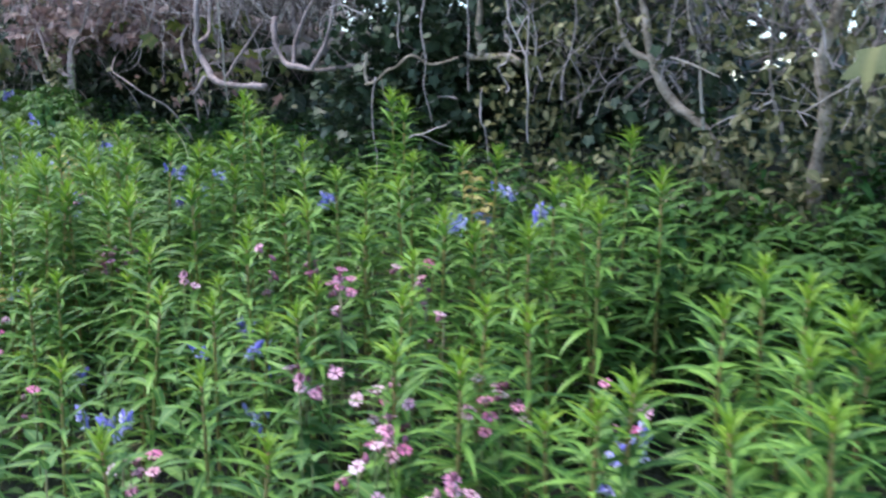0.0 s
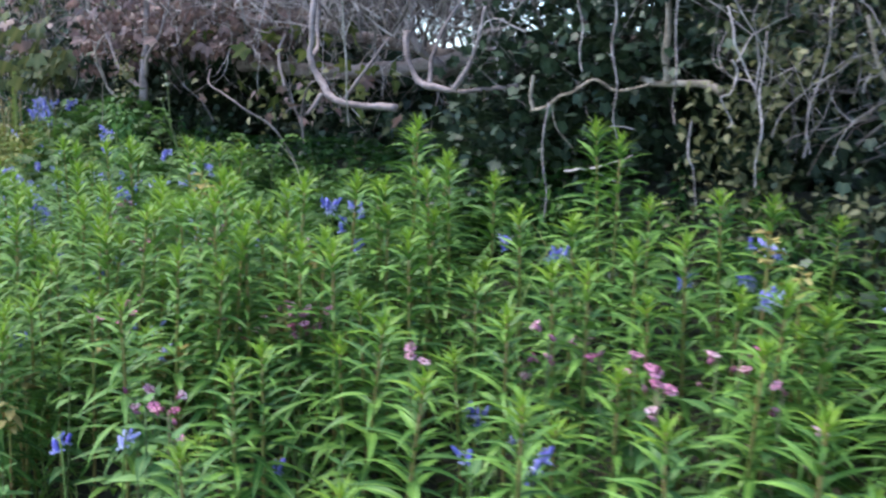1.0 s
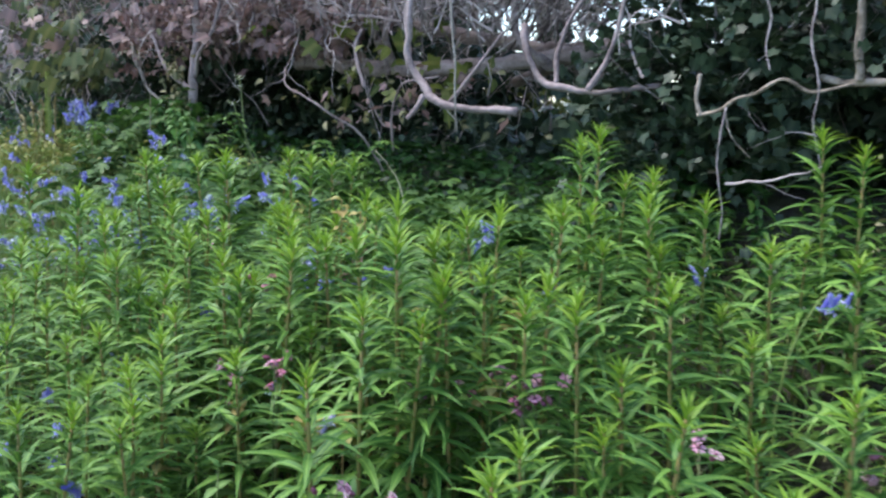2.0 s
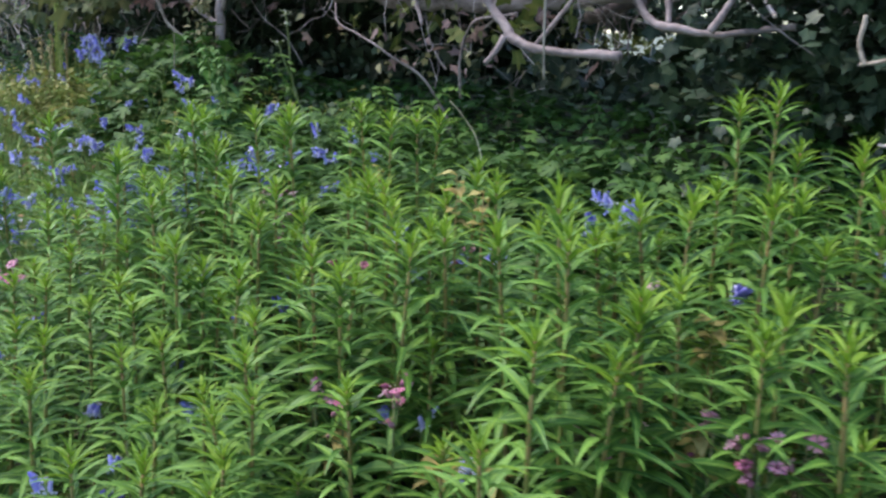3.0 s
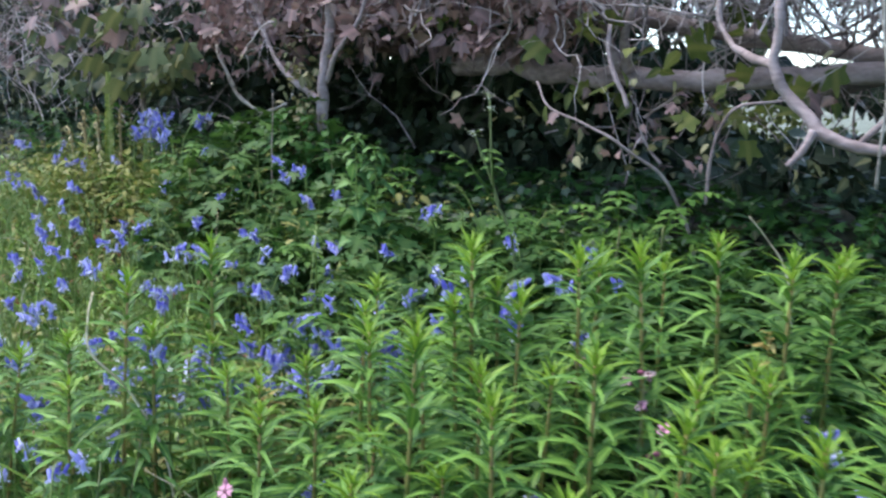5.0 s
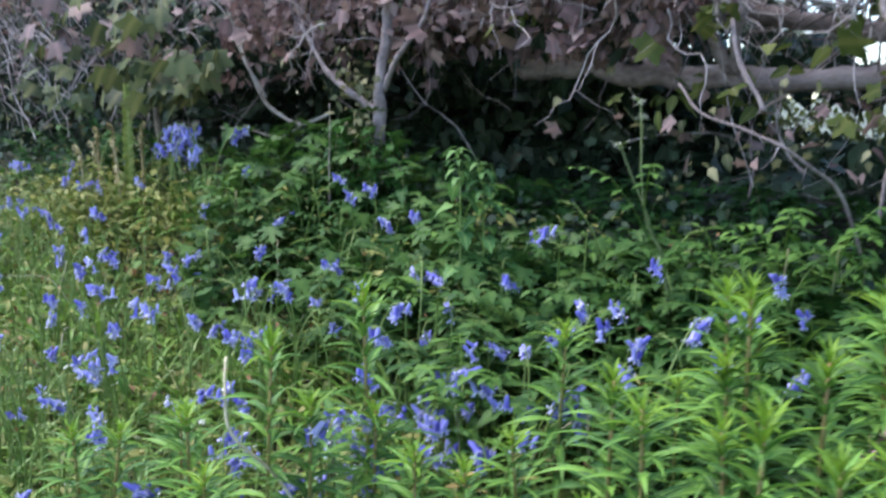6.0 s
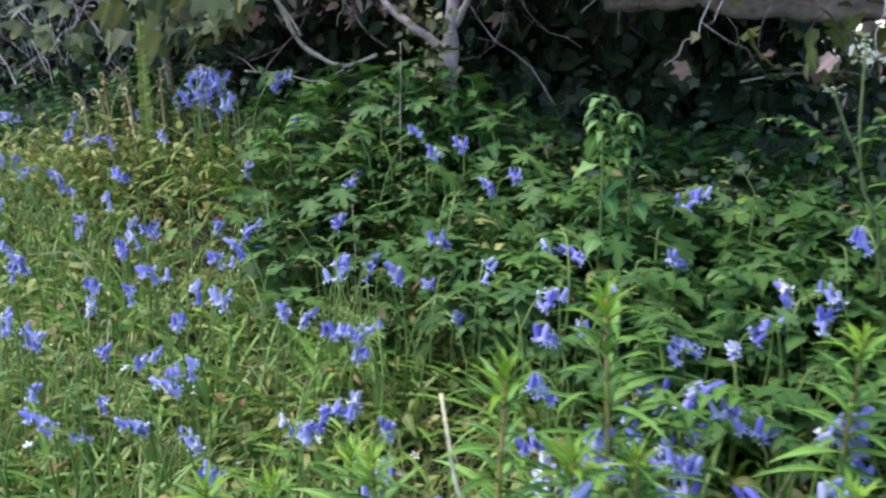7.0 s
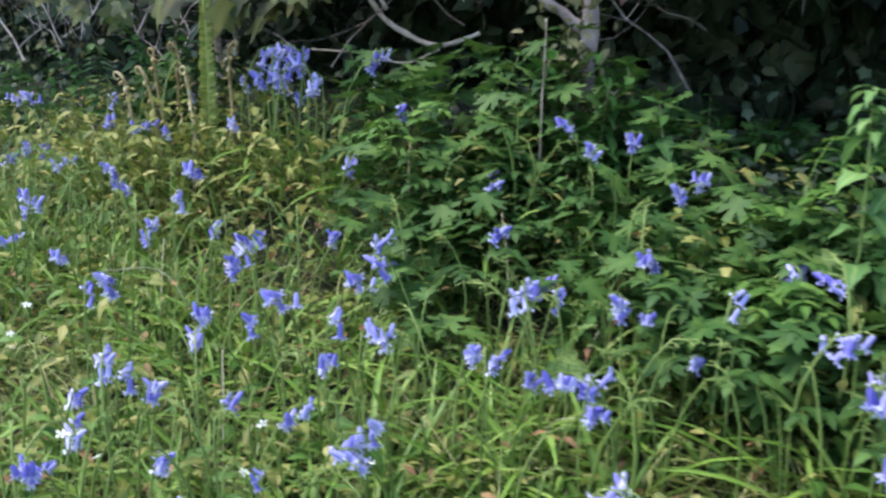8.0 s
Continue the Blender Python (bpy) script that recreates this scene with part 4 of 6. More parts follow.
TIPS_B = [(-3.16, 0.74, 1.26), (-3.16, 1.07, 1.31), (-3.14, 1.23, 1.30), (-3.14, 0.96, 1.33), (-3.12, 0.79, 1.21), (-3.12, 0.69, 1.11), (-3.12, 0.55, 1.06), (-3.10, 0.91, 1.19),
          (-3.05, 0.71, 1.20), (-3.04, 1.06, 1.34), (-3.03, 0.45, 1.02), (-3.02, 1.18, 1.35), (-3.00, 0.85, 1.24), (-3.00, 0.38, 1.00), (-2.98, 0.60, 1.08), (-2.94, 0.55, 1.06),
          (-2.92, 0.66, 1.14), (-2.91, 1.07, 1.21), (-2.90, 0.85, 1.23), (-2.90, 1.15, 1.34), (-2.88, 1.01, 1.21), (-2.88, 1.27, 1.34), (-2.88, 0.58, 1.07), (-2.88, 0.48, 1.03),
          (-2.86, 0.68, 1.10), (-2.84, 1.16, 1.34), (-2.84, 0.79, 1.20), (-2.83, 0.78, 1.19), (-2.81, 0.66, 1.17), (-2.80, 0.85, 1.16), (-2.80, 0.39, 1.00), (-2.76, 0.69, 1.13)]
TIPS_C = [(-2.73, 0.63, 1.09), (-2.73, 0.51, 1.04), (-2.72, 0.81, 1.22), (-2.70, 0.68, 1.14), (-2.69, 0.56, 1.06), (-2.67, 0.91, 1.25), (-2.66, 0.93, 1.26), (-2.65, 0.75, 1.13),
          (-2.60, 0.65, 1.10), (-2.59, 0.91, 1.26), (-2.59, 0.72, 1.19), (-2.56, 0.88, 1.24), (-2.56, 0.36, 0.99), (-2.54, 1.02, 1.29), (-2.54, 0.42, 1.01), (-2.53, 0.50, 1.04),
          (-2.53, 0.92, 1.26), (-2.50, 0.69, 1.18), (-2.49, 0.60, 1.08), (-2.48, 0.80, 1.22), (-2.46, 0.73, 1.16), (-2.45, 0.84, 1.23), (-2.44, 0.48, 1.04), (-2.43, 0.98, 1.28),
          (-2.42, 0.53, 1.06), (-2.42, 0.39, 1.00), (-2.39, 1.05, 1.24), (-2.38, 0.76, 1.23), (-2.37, 0.44, 1.02), (-2.36, 0.58, 1.07), (-2.36, 0.54, 0.96), (-2.36, 0.81, 1.23)]
TIPS_D = [(-2.35, 0.75, 1.09), (-2.35, 0.39, 1.00), (-2.35, 0.88, 1.24), (-2.29, 0.85, 1.13), (-2.27, 1.34, 1.41), (-2.26, 0.76, 1.26),
          (-2.25, 1.04, 1.25), (-2.22, 0.90, 1.25), (-2.21, 0.82, 1.31), (-2.21, 0.67, 1.02), (-2.21, 1.22, 1.29), (-2.18, 0.93, 1.29), (-2.17, 1.34, 1.34),
          (-2.17, 0.89, 1.25), (-2.16, 1.27, 1.43), (-2.14, 0.73, 1.28), (-2.10, 0.66, 1.19), (-2.07, 0.77, 1.21), (-2.07, 0.93, 1.31), (-2.04, 0.83, 1.23), (-2.03, 0.74, 1.23),
          (-2.03, 0.52, 1.12), (-2.02, 0.90, 1.15), (-2.02, 0.97, 1.32), (-2.01, 1.20, 1.36), (-2.01, 1.06, 1.31), (-2.00, 0.69, 1.17), (-1.97, 1.27, 1.32), (-1.95, 1.11, 1.33)]
TIPS_E = [(-1.93, 1.02, 1.26), (-1.91, 0.79, 1.21), (-1.91, 0.83, 1.23), (-1.90, 0.58, 0.92), (-1.90, 1.08, 1.26), (-1.86, 1.52, 1.44), (-1.83, 0.80, 1.22), (-1.77, 0.79, 1.15),
          (-1.77, 0.63, 1.09), (-1.76, 1.17, 1.27), (-1.76, 0.57, 1.07), (-1.76, 0.87, 1.24), (-1.76, 0.73, 1.08), (-1.74, 1.48, 1.41), (-1.68, 0.98, 1.17), (-1.64, 0.77, 1.14),
          (-1.63, 0.40, 1.01), (-1.62, 1.16, 1.27), (-1.58, 1.35, 1.30), (-1.52, 0.84, 1.16), (-1.49, 0.93, 1.23), (-1.46, 0.66, 1.10), (-1.46, 1.36, 1.32), (-1.44, 1.09, 1.25),
          (-1.43, 0.94, 1.23), (-1.39, 1.11, 1.27), (-1.38, 0.46, 1.03), (-1.36, 1.04, 1.18), (-1.36, 1.38, 1.32), (-1.34, 0.81, 1.04), (-1.34, 1.59, 1.28), (-1.33, 0.88, 1.11)]
TIPS_F = [(-1.30, 0.69, 1.11), (-1.29, 1.12, 1.20), (-1.17, 1.51, 1.36), (-1.16, 1.02, 1.23), (-1.16, 0.95, 1.17), (-1.14, 0.55, 1.06), (-1.14, 0.72, 1.12), (-1.13, 1.07, 1.21),
          (-1.09, 0.40, 1.01), (-1.07, 1.19, 1.28), (-1.03, 1.07, 1.22), (-0.99, 1.17, 1.26), (-0.99, 0.80, 1.15), (-0.98, 1.07, 1.15), (-0.90, 0.70, 1.11), (-0.89, 0.49, 1.04),
          (-0.87, 1.11, 1.26), (-0.86, 1.23, 1.30), (-0.85, 0.83, 1.16), (-0.82, 0.70, 1.11), (-0.77, 0.82, 1.16), (-0.60, 0.70, 1.11), (-0.60, 1.02, 1.22), (-0.60, 0.90, 1.18),
          (-0.54, 0.74, 1.13), (-0.50, 0.99, 1.21), (-0.47, 0.87, 1.17), (-0.45, 0.74, 1.12), (-0.43, 0.96, 1.20), (-0.42, 0.87, 1.17), (-0.36, 0.78, 1.14)]


def stand(x, y):
    """Density of the willowherb: thick along the bank, thinning to the bluebells and to the shade under the hedge."""
    back = 1.18 if x < -2.9 else 1.05 if x < -2.36 else 1.42
    if x > -1.25:
        back = 1.36 - 0.3 * smoothstep(-1.2, -0.5, x)
    edge = max(smoothstep(-3.55, -3.2, x + 0.1 * (y - 0.8)), 0.4 * smoothstep(-4.6, -4.2, x) * (1 - smoothstep(0.62, 0.78, y)))
    return edge * (1 - smoothstep(back - 0.12, back + 0.05, y))


def build_willowherb():
    r = random.Random(21)
    near = [willowherb(100 + i, 0.45, True) for i in range(5)]
    far = [willowherb(200 + i, 0.45, False) for i in range(12)]
    tops = TIPS_A + TIPS_B + TIPS_C + TIPS_D + TIPS_E + TIPS_F
    # shorter shoots between the tall ones
    low = poisson(80, -3.6, 0.1, 0.4, 1.45, 0.09, stand, 4, 40000)
    bare = lambda x, y: min(math.hypot(x + 1.85 + 0.35 * k / 6, y - 0.6 - 0.6 * k / 6) for k in range(7)) < 0.13 or math.hypot(x + 2.22, y - 0.82) < 0.2 or math.hypot(x + 2.6, y - 0.68) < 0.2
    low = [(x, y) for x, y in low if not bare(x, y) and all((x - a) ** 2 + (y - b) ** 2 > 0.004 for a, b, c in tops)]
    tops = sorted(tops, key=lambda p: p[1]) + [(x, y, ground_z(x, y) + 0.22 + 0.1 * smoothstep(0.4, 0.9, y) + r.uniform(-0.05, 0.05)) for x, y in low]
    copies, roots = [], []
    for i, (x, y, z) in enumerate(tops):
        high = z - ground_z(x, y)
        turned = Matrix.Rotation(radians(r.uniform(0, 360)), 4, "Z")
        lean, way = math.tan(radians(r.uniform(0, 9))), r.uniform(0, 6.28)
        slant = Matrix(((1, 0, lean * math.cos(way), 0), (0, 1, lean * math.sin(way), 0), (0, 0, 1, 0), (0, 0, 0, 1)))
        x, y = x - lean * math.cos(way) * high, y - lean * math.sin(way) * high
        tall = min(0.58, max(0.2, z - ground_z(x, y) + 0.02)) / 0.45
        wide = 0.5 + 0.52 * min(tall, 1.05)
        copies.append(Matrix.Translation((x, y, ground_z(x, y) - 0.01)) @ slant @ turned @ Matrix.Diagonal((wide, wide, tall, 1)))
        roots.append(near[i % 5] if i < 26 else far[i % 12])
    spread(copies, roots)


build_willowherb()


def bell_mesh():
    """One nodding flower: a six-ribbed tube with rolled-back tips, hanging from the origin along -z."""
    g = Geo()
    rings = [(0.0012, 0.0), (0.0029, -0.003), (0.0033, -0.009), (0.0037, -0.0135)]
    verts, faces, n = [], [], 6
    for rad, z in rings:
        verts += [(rad * math.cos(2 * math.pi * k / n), rad * math.sin(2 * math.pi * k / n), z) for k in range(n)]
    for i in range(len(rings) - 1):
        faces += [(i * n + k, i * n + (k + 1) % n, (i + 1) * n + (k + 1) % n, (i + 1) * n + k) for k in range(n)]
    base = (len(rings) - 1) * n
    for k in range(n):
        a = 2 * math.pi * (k + 0.5) / n
        verts += [(0.0070 * math.cos(a), 0.0070 * math.sin(a), -0.0170), (0.0088 * math.cos(a), 0.0088 * math.sin(a), -0.0140)]
        j = len(verts) - 2
        faces += [(base + k, base + (k + 1) % n, j), (j, j + 1, base + (k + 1) % n)]
    g.add(verts, faces)
    g.slots = [0 if k < (len(rings) - 1) * n else 1 for k in range(len(faces))]
    return g.mesh("flower", BELL, BELL_RIM)


BELLS = [bell_mesh()]


def bluebell(seed, upright=False, tall=0.0):
    """A bluebell: arching stalk, bells hanging to one side, strap leaves at the foot."""
    r = random.Random(seed)
    root = thing("bluebell", "violet-blue bluebell with nodding bells on a green stalk", "flower", "bluebells")
    h = tall or r.uniform(0.22, 0.28)
    side = r.uniform(0, 6.28)
    d = Vector((math.cos(side), math.sin(side), 0))
    bend = 0.02 if upright else r.uniform(0.04, 0.075)
    line = [d * (bend * max(0, t - 0.5) ** 2 * 4) + UP * (h * t - (0.02 if t == 1 else 0)) for t in (0, 0.25, 0.5, 0.68, 0.8, 0.9, 1.0)]
    g = Geo()
    v, f = tube(line, [0.002, 0.0019, 0.0018, 0.0016, 0.0014, 0.0012, 0.0008], 6)
    g.add(v, f)
    count = r.randint(2, 5) if tall else r.randint(3, 7)
    spots = []
    for i in range(count):
        t = (0.84 if tall else 0.74) + (0.15 if tall else 0.25) * (i + r.uniform(-0.2, 0.2)) / (count - 0.7)
        p = at_height(line, t)
        out = (d * r.uniform(0.3, 1.0) + Vector((r.uniform(-1, 1), r.uniform(-1, 1), 0)) * 0.75).normalized()
        q = p + out * r.uniform(0.009, 0.022) + UP * 0.002
        v, f = tube([p, (p + q) / 2 + UP * 0.003, q], [0.0008] * 3, 4, False)
        g.add(v, f)
        spots.append((q, out))
    part("stalk", g, [BELL_STEM], root)
    for q, out in spots:
        size = r.uniform(1.0, 1.4)
        m = Matrix.Translation(q) @ Matrix.Rotation(r.uniform(0.1, 1.1), 4, out.cross(UP) * -1) @ Matrix.Rotation(r.uniform(0, 1), 4, "Z") @ Matrix.Diagonal((size * 0.92, size * 0.92, size * 1.05, 1))
        part("flower", BELLS[0], [], root, m=m)
    g = Geo()
    g.spine([(0, 0, 0), (0, 0, 0.02)])
    for i in range(r.randint(3, 5)):
        shape = blade(r.uniform(0.16, 0.26), r.uniform(0.0055, 0.0095), 6, r.uniform(0.4, 0.9), 0.5, "strap")
        g.add(*shape, 0, aim((0, 0, 0), r.uniform(0, 360), r.uniform(50, 78)), axis=0)
    part("leaves", g, [BELL_LEAF], root)
    return root


BY_FERN = [(-5.55, 1.66), (-5.51, 1.70), (-5.48, 1.66), (-5.45, 1.69), (-5.42, 1.66), (-5.39, 1.70), (-5.35, 1.68), (-5.30, 1.69), (-5.57, 1.72), (-5.50, 1.68), (-5.46, 1.71), (-5.43, 1.71), (-5.49, 1.72), (-5.41, 1.73), (-5.60, 1.68)]
HEADS_A = [(-5.74, 1.57), (-5.52, 1.60), (-5.44, 1.45), (-5.46, 1.33),
           (-5.15, 1.50), (-4.70, 1.68), (-4.66, 1.65), (-4.58, 1.68), (-4.71, 1.41), (-5.02, 1.18), (-4.87, 1.22), (-4.76, 1.24), (-4.58, 1.30), (-4.40, 1.41),
           (-4.29, 1.41), (-4.80, 1.07), (-4.65, 1.05), (-4.58, 1.08), (-4.49, 1.12), (-4.35, 1.09), (-4.38, 1.23), (-4.26, 1.26), (-4.14, 1.22), (-4.99, 0.80),
           (-4.86, 0.89), (-4.77, 0.87), (-4.64, 0.87), (-4.58, 0.93), (-4.94, 0.69), (-4.52, 0.81), (-4.29, 0.95), (-4.34, 0.88), (-4.18, 0.92), (-6.10, 1.40)]
HEADS_B = [(-4.04, 1.57), (-3.42, 1.55), (-3.40, 1.57), (-3.89, 1.00), (-3.87, 0.97), (-3.81, 1.02), (-3.79, 1.0), (-3.68, 0.99), (-3.70, 0.96), (-3.77, 0.86),
           (-3.84, 0.84), (-3.83, 1.19), (-3.68, 1.08), (-3.57, 1.24), (-3.71, 1.33), (-3.38, 1.29), (-3.68, 1.57), (-2.57, 1.43), (-2.55, 1.47), (-2.88, 1.20),
           (-2.73, 0.48), (-3.35, 0.59), (-3.26, 0.55), (-2.69, 0.61), (-3.93, 1.00), (-3.85, 1.02), (-1.98, 1.48), (-1.44, 0.77), (-1.42, 0.82), (-1.57, 0.59),
           (-1.57, 0.86), (-1.45, 1.46), (-1.55, 1.38), (-1.34, 1.48), (-1.41, 0.58), (-1.26, 0.73), (-0.63, 0.82), (-0.64, 0.85), (-1.80, 0.65), (-1.52, 0.86)]

HEADS_C = [(-3.86, 1.03), (-3.85, 1.02), (-3.78, 1.05), (-3.78, 1.06), (-3.76, 0.97), (-3.66, 1.03), (-3.63, 1.03), (-3.58, 1.07), (-3.55, 1.09), (-3.56, 1.26), (-3.69, 1.11), (-3.82, 0.88), (-3.74, 0.9), (-3.62, 0.91), (-3.83, 1.24), (-3.8, 1.26), (-3.72, 1.39), (-3.66, 1.42), (-3.42, 1.18), (-4.0, 1.25), (-3.47, 1.47)]


# heads of taller bluebells among the willowherb
BELLS_A = [(-3.88, 0.66, 1.02), (-3.79, 0.75, 1.16), (-3.78, 1.22, 1.15), (-3.78, 0.53, 0.97), (-3.76, 0.60, 1.00), (-3.75, 0.89, 1.12), (-3.75, 0.78, 1.06), (-3.75, 0.86, 1.14),
           (-3.64, 0.53, 0.97), (-3.58, 0.87, 1.13), (-3.52, 1.15, 1.18), (-3.38, 0.67, 1.02), (-3.27, 0.56, 0.98), (-3.16, 0.52, 0.97), (-3.10, 0.83, 1.08), (-2.89, 0.47, 0.95),
           (-2.83, 1.11, 1.18), (-2.83, 0.37, 0.92), (-2.82, 0.65, 1.01), (-2.80, 0.88, 1.10), (-2.78, 1.08, 1.16), (-2.77, 0.86, 1.09), (-2.71, 1.02, 1.14), (-2.70, 0.33, 0.90),
           (-2.68, 0.46, 0.95), (-2.68, 0.38, 0.92), (-2.68, 0.97, 1.21), (-2.66, 1.05, 1.15), (-2.65, 1.01, 1.14), (-2.64, 1.09, 1.17), (-2.64, 0.59, 0.99), (-2.63, 0.61, 1.00)]
BELLS_B = [(-2.45, 0.41, 0.93), (-2.45, 0.69, 1.03), (-2.38, 1.18, 1.28), (-2.35, 1.19, 1.29), (-2.35, 0.73, 1.04), (-2.26, 0.66, 1.02), (-2.09, 1.04, 1.23), (-2.03, 0.43, 0.94),
           (-1.96, 0.49, 0.96), (-1.71, 1.12, 1.26), (-1.44, 0.74, 1.04), (-1.40, 0.76, 1.05), (-1.33, 0.54, 0.98), (-1.26, 1.10, 1.25), (-1.07, 1.17, 1.28), (-0.59, 0.79, 1.06)]


def carpet(x, y):
    """Density of the bluebells."""
    d = smoothstep(-3.35, -4.1, x) * (1 - 0.65 * smoothstep(1.2, 1.5, y)) * (1 - smoothstep(1.6, 1.75, y))
    if x > -3.3:
        d = 0.0 if x > -2.3 else 0.045 * (1 - smoothstep(1.35, 1.5, y))
    clump = 0.45 + 1.3 * noise.noise((x * 4.4, y * 4.4, 9.2))
    return d * min(1, max(0.05, clump))


def join_copies(geo, root, m, slots, i):
    """Adds a copy of every part of a plant to one joined mesh."""
    for child in root.children:
        me = child.data
        layer = me.uv_layers[0].data
        base = len(geo.verts)
        at = m @ child.matrix_local
        geo.verts.extend([tuple(at @ v.co) for v in me.vertices])
        first = slots[child.name.split(".")[0]]
        for p in me.polygons:
            geo.faces.append([base + k for k in p.vertices])
            geo.slots.append(first + p.material_index)
            geo.uvs.extend([(layer[k].uv[0], layer[k].uv[1] + i) for k in p.loop_indices])


def build_bluebells():
    r = random.Random(31)
    kinds = [bluebell(300 + i, i % 3 == 0) for i in range(12)]
    listed = BY_FERN + HEADS_A + HEADS_B + HEADS_C
    wild = poisson(820, -6.7, -0.3, 0.4, 1.75, 0.032, carpet, 8, 40000)
    copies = []
    for x, y in listed + wild:
        size = r.uniform(1.08, 1.32) + 0.15 * ((x, y) in BY_FERN)
        if x > -2.3 and y < 1.2:
            size *= 0.84
        if (x, y) in wild:
            size *= r.uniform(0.82, 1.05)
        copies.append(place(x, y, r.uniform(0, 360), size, r.uniform(0, 12), r.uniform(0, 360)))
    # taller ones, each a flower of its own
    slender = [bluebell(330 + i, i % 2 == 0, 0.33) for i in range(6)]
    tall = []
    for x, y, z in BELLS_A + BELLS_B:
        high = min(1.35, max(0.6, (z - ground_z(x, y)) / 0.32))
        tall.append(Matrix.Translation((x, y, ground_z(x, y) - 0.01)) @ Matrix.Rotation(r.uniform(0, 6.28), 4, "Z") @ Matrix.Diagonal((1.1, 1.1, high, 1)))
    spread(tall, [slender[i % 6] for i in range(len(tall))])
    singles = 250
    spread(copies[:singles], [kinds[i % 12] for i in range(singles)])
    geo = Geo()
    for i, m in enumerate(copies[singles:]):
        join_copies(geo, kinds[i % 12], m, {"stalk": 0, "leaves": 1, "flower": 2}, i)
    stuff("bluebell_drift", geo, [BELL_STEM, BELL_LEAF, BELL, BELL_RIM], "scattered smaller violet-blue bluebells in grass", "flowers")


build_bluebells()


def petal_ring(size):
    """A campion flower facing +z: five notched petals."""
    g = Geo()
    for k in range(5):
        shape = [(0.0015, 0, 0), (0.006, 0.0035, 0.0008), (0.0105, 0.0042, 0.0002), (0.0088, 0, 0.0004), (0.0105, -0.0042, 0.0002), (0.006, -0.0035, 0.0008), (0.006, 0, 0.0)]
        g.add(shape, [(0, 6, 1), (1, 6, 3, 2), (0, 5, 6), (5, 4, 3, 6)], None, 0, Matrix.Rotation(2 * math.pi * k / 5, 4, "Z") @ Matrix.Diagonal((size, size, size, 1)))
    return g.mesh("petals", CAMPION)


PETALS = [petal_ring(0.92), petal_ring(1.06)]
_calyx = Geo()
_calyx.add(*tube([(0, 0, -0.012), (0, 0, -0.008), (0, 0, -0.003), (0, 0, 0), (0, 0, 0.003)], [0.0012, 0.0042, 0.0036, 0.0024, 0.0012], 6))
CALYX_MESH = _calyx.mesh("calyx", CALYX)


def campion(seed):
    """Red campion: hairy stem with paired leaves, branching at the top to several pink flowers."""
    r = random.Random(seed)
    root = thing("red_campion", "pink red campion with five-petalled flowers on a thin stem", "flower", "red campions")
    h = 0.375
    line = stem_curve(h, r.uniform(0.004, 0.012), seed)
    g = Geo()
    v, f = tube(line, [0.0022, 0.0021, 0.0019, 0.0017, 0.0014, 0.0011], 6)
    g.add(v, f)
    flowers = []
    for i in range(r.randint(3, 4)):
        t = r.uniform(0.84, 0.99)
        p = at_height(line, t)
        a = r.uniform(0, 6.28)
        q = p + Vector((math.cos(a), math.sin(a), 0)) * r.uniform(0.006, 0.022) + UP * r.uniform(0.005, 0.024)
        v, f = tube([p, (p + q) / 2 + Vector((math.cos(a), math.sin(a), 0)) * 0.004, q], [0.001, 0.0009, 0.0008], 4, False)
        g.add(v, f)
        flowers.append(q)
    part("stem", g, [C_STEM], root)
    for i, q in enumerate(flowers):
        face = Euler((radians(r.uniform(10, 70)), 0, radians(r.uniform(-80, 80)))).to_matrix().to_4x4()
        m = Matrix.Translation(q) @ face @ Matrix.Translation((0, 0, 0.011))
        calyx = part("calyx", CALYX_MESH, [], root, "dark red calyx", m=m)
        if i < 1 + seed % 3:
            part("petals", PETALS[r.randrange(2)], [], calyx, "pink petals", m=Matrix())
    g = Geo()
    g.spine(line)
    for t in (0.2, 0.38, 0.56, 0.74):
        a = r.uniform(0, 360)
        for s in (0, 180):
            g.add(*blade(r.uniform(0.045, 0.07), 0.026, 5, 0.4, 0.25, "ovate", 0.15), 0, aim(at_height(line, t), a + s, r.uniform(15, 45)), axis=t)
    part("leaves", g, [C_LEAF], root)
    return root


# where the campions flower
PINKS_A = [(-3.39, 0.58, 1.05), (-3.35, 0.55, 1.04), (-3.29, 0.57, 1.05), (-3.16, 1.01, 1.20), (-3.03, 1.00, 1.20), (-2.96, 0.93, 1.17), (-2.69, 0.87, 1.15), (-2.63, 0.86, 1.15),
           (-2.52, 0.98, 1.19), (-2.47, 0.66, 1.04), (-2.42, 0.66, 1.04), (-2.34, 0.68, 1.09), (-2.32, 0.66, 1.08), (-2.18, 0.99, 1.20), (-2.10, 0.78, 1.08), (-2.05, 0.81, 1.08),
           (-2.01, 0.54, 1.00), (-1.98, 0.54, 1.00), (-1.97, 0.81, 1.13), (-1.94, 0.56, 1.01), (-1.91, 0.78, 1.12), (-1.90, 0.80, 1.13), (-1.90, 0.54, 1.00), (-1.89, 0.78, 1.12),
           (-1.87, 0.81, 1.13), (-1.65, 0.82, 1.10), (-1.54, 0.49, 0.98), (-1.49, 0.89, 1.12), (-1.44, 0.96, 1.14), (-1.42, 0.86, 1.18), (-1.38, 0.94, 1.14), (-1.33, 0.95, 1.14)]
